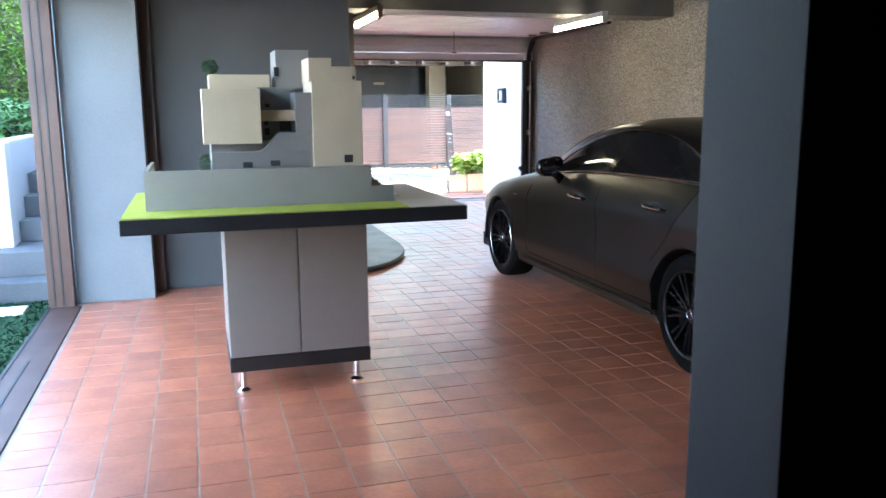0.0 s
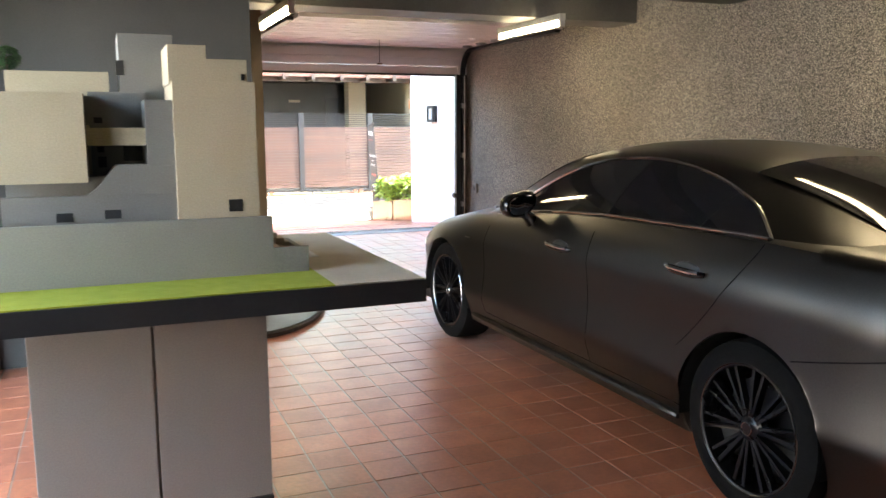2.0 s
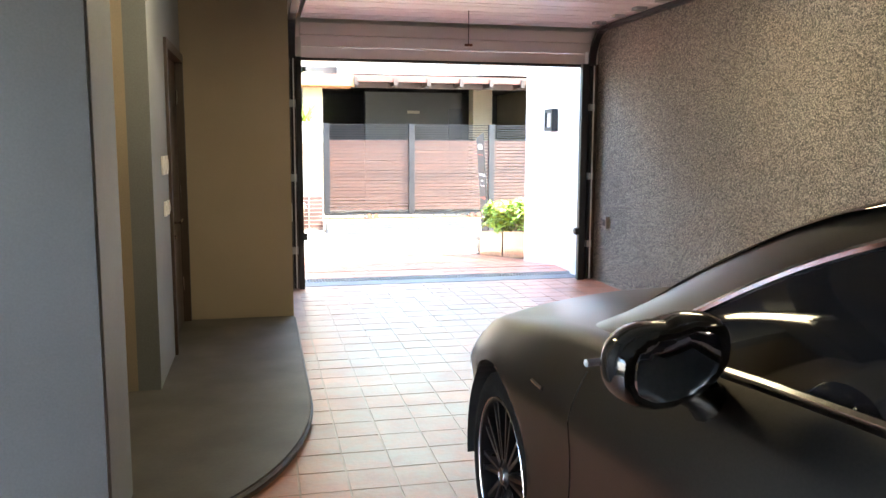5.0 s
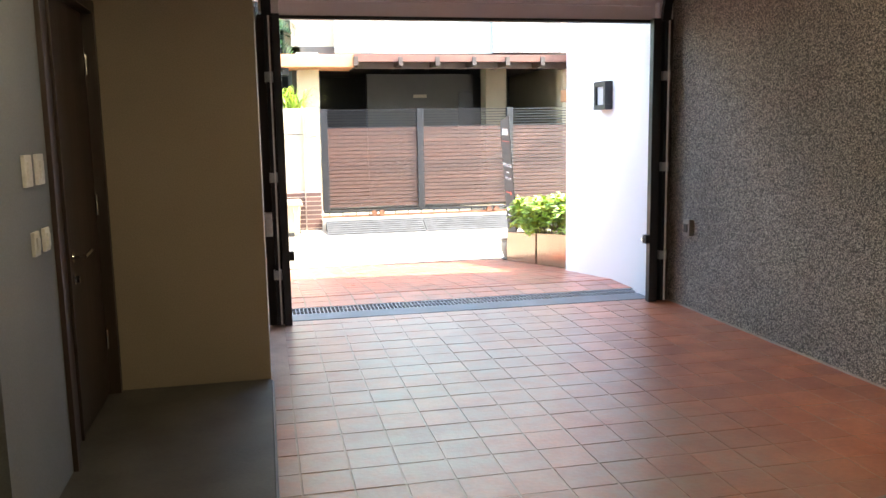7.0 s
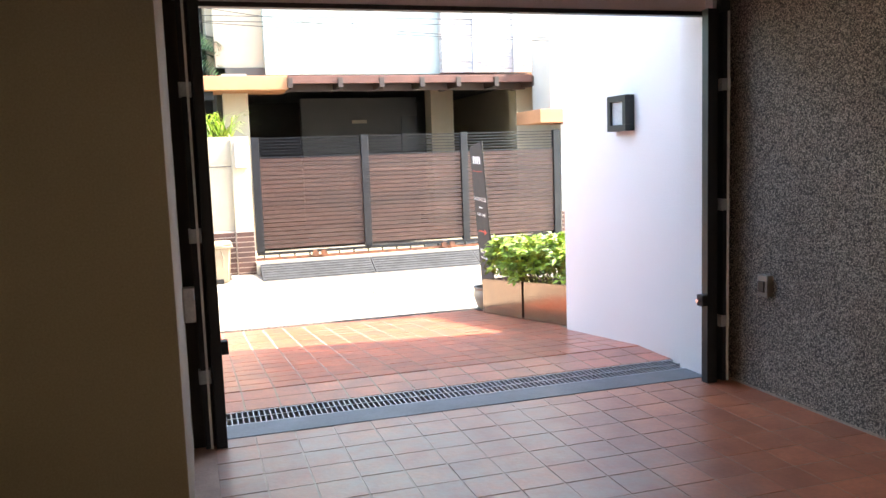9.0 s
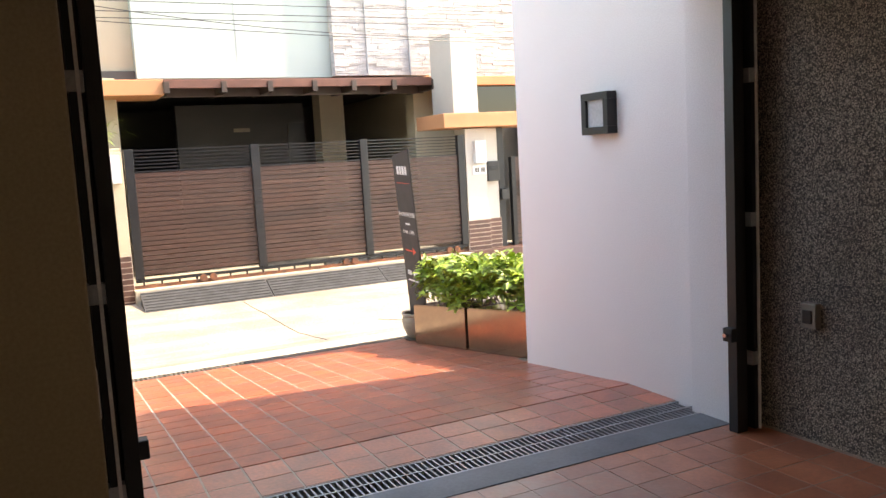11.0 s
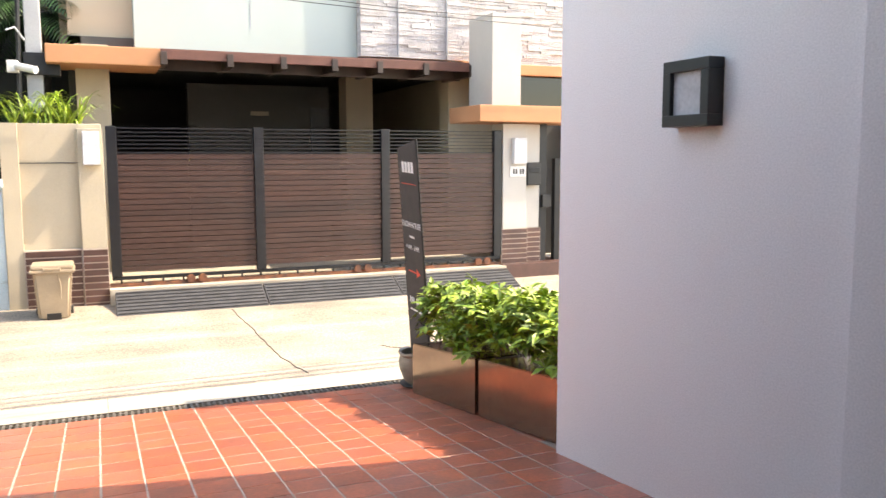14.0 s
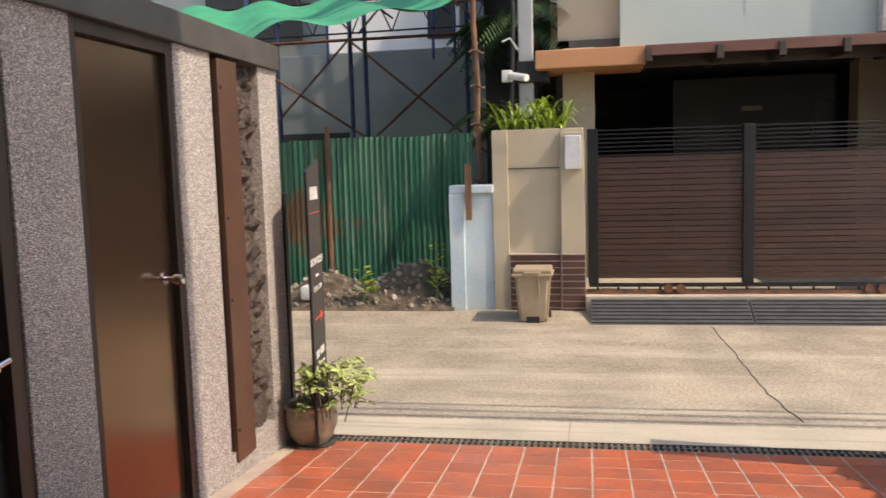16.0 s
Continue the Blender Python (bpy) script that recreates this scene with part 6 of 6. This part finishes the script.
# building under construction
ub = thing("unfinished_building", (-3, 29, -0.4), "grey cement building under construction", "building")
for x0, x1, y0, y1, z0, z1, m, nm in ((-12, 1.9, 28, 36, -0.4, 3.9, M_UNFIN, "wall"), (-12, 1.9, 28.8, 36, 3.9, 10, M_UNFIN, "wall"), (-2.6, 0.4, 28.6, 28.8, 4.0, 6.5, M_WHITE, "wall")):
    part(nm, box(B(), x0, x1, y0, y1, z0, z1, 0.01), m, ub)
# Black sheets on solid wall stand for the unlit inside.
for x0, x1, z0, z1 in ((-5.5, -3.2, 4.3, 6.2), (-0.3, 0.3, 4.2, 5.4), (-3.6, -2.0, -0.2, 2.2)):
    part("opening", box(B(), x0, x1, 28.57 if z0 > 3 else 27.95, 28.6 if z0 > 3 else 28.0, z0, z1), M_BLACK, ub)
sf = thing("scaffold", (-1, 26.5, -0.4), "blue and rusty steel tube scaffold before the building", "scaffold")
for x in (-3.5, -2.9, -1.4, -1.1, 0.9, 1.3):
    part("standard", rod(B(), (x, 26.2, -0.4), (x, 26.2, 9), 0.045, 8), M_SCAF, sf)
for z in (3.9, 4.5, 5.1, 7.0):
    part("ledger", rod(B(), (-6, 26.15, z), (1.3, 26.15, z), 0.03, 8), M_RUST, sf)
for x0, x1, z0, z1 in ((-3.5, -0.8, 3.6, 1.8), (-1.4, 1.3, 3.9, 1.6), (1.3, -1.4, 3.9, 1.6), (-3.5, -1.4, 1.8, 3.9), (-1.2, 1.2, 4.0, 6.5), (1.2, -1.2, 4.0, 6.5), (-3.4, -1.4, 6.2, 4.1)):
    part("brace", rod(B(), (x0, 26.1, z0), (x1, 26.1, z1), 0.022, 8), M_RUST, sf)
for x in (-2.2, 0.05, 0.5):
    part("standard", rod(B(), (x, 27.3, 3.6), (x, 27.3, 9), 0.03, 8), M_SCAF, sf)
for z in (4.2, 4.85, 5.5, 6.1, 6.7):
    part("ledger", rod(B(), (-6, 27.3, z), (1.5, 27.3, z + 0.03), 0.02, 8), M_IRON, sf)
for k in range(7):
    x = -4.2 + k * 0.85
    part("brace", rod(B(), (x, 27.25, 4.2), (x + 0.85, 27.25, 6.1), 0.016, 6), M_IRON, sf)
    part("brace", rod(B(), (x + 0.85, 27.22, 4.2), (x, 27.22, 6.1), 0.016, 6), M_IRON, sf)
for x in (-4.4, -3.2, -2.0, -0.8, 0.4, 1.2):
    part("transom", rod(B(), (x, 26.1, 4.48), (x, 27.35, 4.48), 0.022, 8), M_SCAF, sf)
bm = B()


def net(a, b_):
    x, y = -5.5 + 7.0 * a, 21.2 + 4.5 * b_
    return Vector((x, y, 3.68 + 0.9 * b_ - 1.26 * (1 - a) * (1 - b_) + 0.1 * math.sin(a * 12) * (1 - b_) + 0.08 * math.sin(a * 31 + b_ * 9)))


grid(bm, net, 60, 16)
single("shade_net", bm, M_NET, "sagging green construction shade net", "net", smooth=True)


def palm(x, y, z, n, L, seed, label):
    t = thing("palm", (x, y, -0.4), label, "palm")
    part("trunk", rod(B(), (x, y, -0.4), (x, y, z), 0.14, 12, 0.1), M_BARK, t)
    r = random.Random(seed)
    bm = B()
    for k in range(n):
        a = 6.283 * k / n + r.uniform(-0.2, 0.2)
        el = r.uniform(0.1, 1.0)
        d = Vector((math.cos(a), math.sin(a), 0))
        prev = None
        for q in range(26):
            u = q / 25
            p = Vector((x, y, z)) + d * L * u * 0.85 + Vector((0, 0, L * (el * u - (0.55 + el * 0.5) * u * u)))
            tang = (d * 0.85 + Vector((0, 0, el - 2 * (0.55 + el * 0.5) * u))).normalized()
            s = tang.cross(Vector((0, 0, 1))).normalized()
            ll = L * 0.32 * math.sin(math.pi * min(0.97, u * 0.9 + 0.08))
            for sg_ in (-1, 1):
                leaf(bm, p, s * sg_ + tang * 0.7 - Vector((0, 0, 0.35)), Vector((0, 0, 1)), ll, 0.022)
    part("crown", bm, M_LEAF2, t)


palm(2.25, 23.9, 3.5, 20, 1.6, 41, "dark green palm behind the gate pier")
palm(2.3, 24.6, 5.0, 20, 1.7, 42, "dark green palm behind the gate pier")
palm(2.05, 23.6, 2.1, 16, 1.3, 43, "dark green palm behind the gate pier")
# Added black sheet: its colour is the darkness between the two buildings.
struct("backdrop", box(B(), 1.35, 2.75, 25.3, 25.5, -0.4, 7), M_BLACK, "black sheet standing for the shade between the buildings", "backdrop")

# ---- garden beside the garage ----
struct("garden_bed", box(B(), -9, -1.2, -4, 6.0, -0.3, -0.05), M_SOIL, "garden soil under dwarf grass", "ground")
bm = B()
r = random.Random(12)
verts, faces = [], []
for k in range(42000):
    x, y = -1.22 - 2.6 * r.random() ** 1.2, r.uniform(0.8, 5.85)
    a = r.random() * 6.283
    h = r.uniform(0.03, 0.075)
    dx, dy = math.cos(a), math.sin(a)
    b0 = len(verts)
    verts += [(x - dy * 0.0025, y + dx * 0.0025, -0.05), (x + dy * 0.0025, y - dx * 0.0025, -0.05), (x + dx * 0.035, y + dy * 0.035, -0.05 + h * 0.8), (x + dx * 0.07, y + dy * 0.07, -0.05 + h * 0.6)]
    faces += [(b0, b0 + 1, b0 + 2), (b0 + 1, b0 + 3, b0 + 2)]
me = bpy.data.meshes.new("dwarf_grass")
me.from_pydata(verts, [], faces)
me.materials.append(M_GRASS)
tagged(new("dwarf_grass", me), "dark green dwarf mondo grass round the stones", "grass", "", "stuff")
for x0, x1, y0, y1 in ((-1.78, -1.35, 5.33, 5.53), (-2.2, -1.5, 4.82, 5.02), (-2.5, -1.60, 4.42, 4.55), (-2.6, -1.33, 3.90, 4.10), (-2.4, -1.65, 3.35, 3.6), (-2.4, -1.4, 2.7, 3.1), (-2.4, -1.42, 2.0, 2.35)):
    single("stepping_stone", box(B(), x0, x1, y0, y1, -0.06, 0.022, 0.006), M_WHITE, "pale rectangular stepping stone in the dwarf grass", "stepping stone", "stepping stones")
for i, (x0, x1, y0, y1, z0, z1) in enumerate(((-4.5, -1.2, 5.8, 6.5, -0.1, 0.15), (-4.5, -1.2, 6.1, 9.2, 0.15, 0.35), (-1.58, -1.2, 6.7, 9.2, 0.35, 0.54), (-1.58, -1.2, 7.0, 9.2, 0.54, 0.73), (-1.58, -1.2, 7.3, 9.2, 0.73, 0.92))):
    struct("step_%d" % (i + 1), box(B(), x0, x1, y0, y1, z0, z1, 0.008), M_STONE_STEP, "grey cement garden step", "step")
struct("garden_wall", box(B(), -8, -1.58, 6.4, 6.6, 0.3, 1.24, 0.02), M_WHITE, "white rendered planter wall in the garden", "wall")
struct("garden_wall_side", box(B(), -1.72, -1.58, 6.6, 9.4, 0.3, 1.26, 0.02), M_WHITE, "white rendered side of the garden stair", "wall")
struct("garden_wall_back", box(B(), -1.72, -1.0, 9.2, 9.4, 0.3, 1.24, 0.02), M_WHITE, "white rendered wall behind the garden stair", "wall")
struct("garden_soil", box(B(), -8, -1.72, 6.6, 16, 0.3, 1.15), M_SOIL, "raised planting bed", "ground")
struct("garden_fence", box(B(), -9.2, -9, -4, 16, -0.3, 3.4), M_WHITE, "plain white garden wall", "wall")
# Added wall; its dark colour stands in for shade between the hedge leaves.
struct("garden_end_wall", box(B(), -9, -1.3, 14.6, 14.8, -0.3, 3.9), M_DARK, "added dark wall that darkens the gaps in the hedge", "wall")
struct("house_side", box(B(), -1.2, -1.0, 6.2, 9.2, -0.1, 2.95), M_GREY, "grey outer wall of the garage", "wall")


def leaf_mass(name, cx, cy, cz, rx, ry, rz, n, m, size, seed, label, cat="hedge"):
    r = random.Random(seed)
    verts, faces = [], []
    for k in range(n):
        p = Vector((r.uniform(-1, 1), r.uniform(-1, 1), r.uniform(-1, 1)))
        p = Vector((cx + rx * p.x, cy + ry * p.y, cz + rz * p.z))
        if noise.noise(p * 1.3) < -0.22:
            continue
        a, b_ = r.random() * 6.283, r.uniform(-0.9, 0.4)
        d = Vector((math.cos(a), math.sin(a), b_)).normalized() * size * r.uniform(0.6, 1.3)
        s = d.cross(Vector((r.uniform(-.3, .3), r.uniform(-.3, .3), 1))).normalized() * size * 0.2
        b0 = len(verts)
        verts += [p, p + d * 0.5 + s, p + d, p + d * 0.5 - s]
        faces += [(b0, b0 + 1, b0 + 2), (b0, b0 + 2, b0 + 3)]
    me = bpy.data.meshes.new(name)
    me.from_pydata([tuple(v) for v in verts], [], faces)
    me.materials.append(m)
    return tagged(new(name, me), label, cat, "", "stuff")


leaf_mass("hedge", -3.6, 12.4, 2.6, 2.6, 0.7, 2.3, 42000, M_HEDGE, 0.10, 51, "tall sunlit screen of small green leaves")
leaf_mass("hedge", -4.2, 13.6, 2.9, 3.6, 0.5, 2.6, 42000, M_LEAF3, 0.12, 52, "bright leafy screen at the end of the garden")
leaf_mass("ground_ferns", -4.3, 8.2, 1.38, 2.5, 1.5, 0.26, 15000, M_LEAF3, 0.13, 53, "low green ferns on the raised bed", "plants")
tr = thing("garden_tree", (-3.0, 10.2, 1.1), "staked trees with rough bark on the raised bed", "tree")
for x, y, rr in ((-3.0, 10.2, 0.11), (-2.7, 10.6, 0.06), (-3.5, 10.4, 0.09)):
    part("trunk", path_tube(B(), [(x, y, 1.0), (x + 0.02, y, 2.0), (x - 0.04, y, 3.2), (x + 0.05, y, 4.8)], [rr, rr * 0.9, rr * 0.8, rr * 0.6], 12), M_BARK, tr, "", True)
st = thing("tree_stakes", (-2.9, 10.0, 1.1), "brown timber props tied round the trees", "stakes")
for a, b_ in (((-3.4, 9.7, 1.1), (-2.95, 10.15, 2.6)), ((-2.3, 9.7, 1.6), (-2.85, 10.2, 2.75)), ((-2.6, 9.6, 1.5), (-2.9, 10.2, 2.9)), ((-3.9, 9.6, 1.72), (-2.3, 9.6, 1.74)), ((-2.9, 9.5, 1.66), (-2.2, 9.55, 1.67)), ((-3.75, 9.6, 1.0), (-3.72, 9.6, 1.75))):
    part("prop", rod(B(), a, b_, 0.04, 10), M_TIMBER, st, "", True)
dracaena = strap_plant("dracaena", -2.06, 5.6, 2.12, 70, 0.95, 0.04, M_DRAC, "spiky strap-leaved plant beside the garden step", 61, 0.034, 0.55)
part("stem", path_tube(B(), [(-2.62, 5.6, -0.05), (-2.56, 5.6, 0.8), (-2.40, 5.6, 1.5), (-2.06, 5.6, 2.14)], [0.04, 0.036, 0.033, 0.03], 8), M_BARK, dracaena, "", True)
strap_plant("birds_nest_fern", -2.30, 5.3, -0.04, 22, 0.95, 0.04, M_LEAF, "broad-leaved bird's nest fern by the stones", 62, 0.085, 1.0)
strap_plant("spider_plant", -2.0, 5.7, -0.04, 60, 0.3, 0.15, M_LEAF3, "low grassy plant beside the garden step", 63, 0.012)

# ---- floor tiles, last ----
T = 0.205


def tile_mesh(name, material, g):
    w = T - g
    bm = B()
    r = bmesh.ops.create_cube(bm, size=1)
    for v in r["verts"]:
        up = v.co.z > 0
        k = (w - 0.004) if up else w
        v.co = Vector((v.co.x * k, v.co.y * k, 0.0 if up else -0.010))
    return mesh_of(name, bm, material)


def joined_tiles(name, cells, material, g, label):
    verts, faces = [], []
    r = random.Random(3)
    for x, y, z, slope in cells:
        b0 = len(verts)
        h, dz = (T - g) / 2, r.uniform(-0.0012, 0.0008)
        for zz, k in ((-0.01, h), (0.0, h - 0.002)):
            verts += [(x - k, y - k, z + zz + dz + slope * k), (x + k, y - k, z + zz + dz + slope * k), (x + k, y + k, z + zz + dz - slope * k), (x - k, y + k, z + zz + dz - slope * k)]
        faces += [(b0 + 4, b0 + 5, b0 + 6, b0 + 7)] + [(b0 + i, b0 + (i + 1) % 4, b0 + 4 + (i + 1) % 4, b0 + 4 + i) for i in range(4)]
    me = bpy.data.meshes.new(name)
    me.from_pydata(verts, [], faces)
    me.materials.append(material)
    return tagged(new(name, me), label, "", "", "stuff")


floor_ob = bpy.data.objects["floor"]
drive_ob = bpy.data.objects["driveway"]
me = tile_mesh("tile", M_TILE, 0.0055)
rest = []
r = random.Random(8)
for i in range(-6, 26):
    for j in range(-15, 54):
        x, y = 0.088 + (i + 0.5) * T, 0.124 + (j + 0.5) * T
        if not (-0.95 < x < 5.20 and y < 11.13):
            continue
        if x < 2.035 + T * 0.3 and y > 9.54 - T * 0.4:
            continue
        if 2.2 < x < 5.1 and 7.85 < y < 11.1:
            ob = new("tile", me)
            ob.location, ob.rotation_euler = (x, y, r.uniform(-0.0012, 0.0008)), (r.uniform(-0.003, 0.003), r.uniform(-0.003, 0.003), 0)
            ob.parent = floor_ob
        else:
            rest.append((x, y, 0.0, 0.0))
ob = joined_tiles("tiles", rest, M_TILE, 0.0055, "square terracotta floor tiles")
ob.parent = floor_ob
me = tile_mesh("tile", M_TILE_OUT, 0.0075)
rest, count = [], 0
ang = -math.atan(0.095)
for i in range(-1, 40):
    for j in range(19):
        x, y = 1.30 + (i + 0.5) * T, 11.605 + (j + 0.5) * T
        if x < 1.2 or x > 9.4 or y > 15.5 or (x > 5.16 and y < 13.4):
            continue
        slope = 0.095 if y > 12.05 else 0.0
        if 1.2 < x < 5.0 and 12.0 < y < 15.1:
            ob = new("tile", me)
            ob.location, ob.rotation_euler = (x, y, drive_z(y) + r.uniform(-0.001, 0.001)), (ang if slope else 0, 0, 0)
            ob.parent = drive_ob
        else:
            rest.append((x, y, drive_z(y), slope))
ob = joined_tiles("tiles", rest, M_TILE_OUT, 0.0075, "square red driveway tiles")
ob.parent = drive_ob
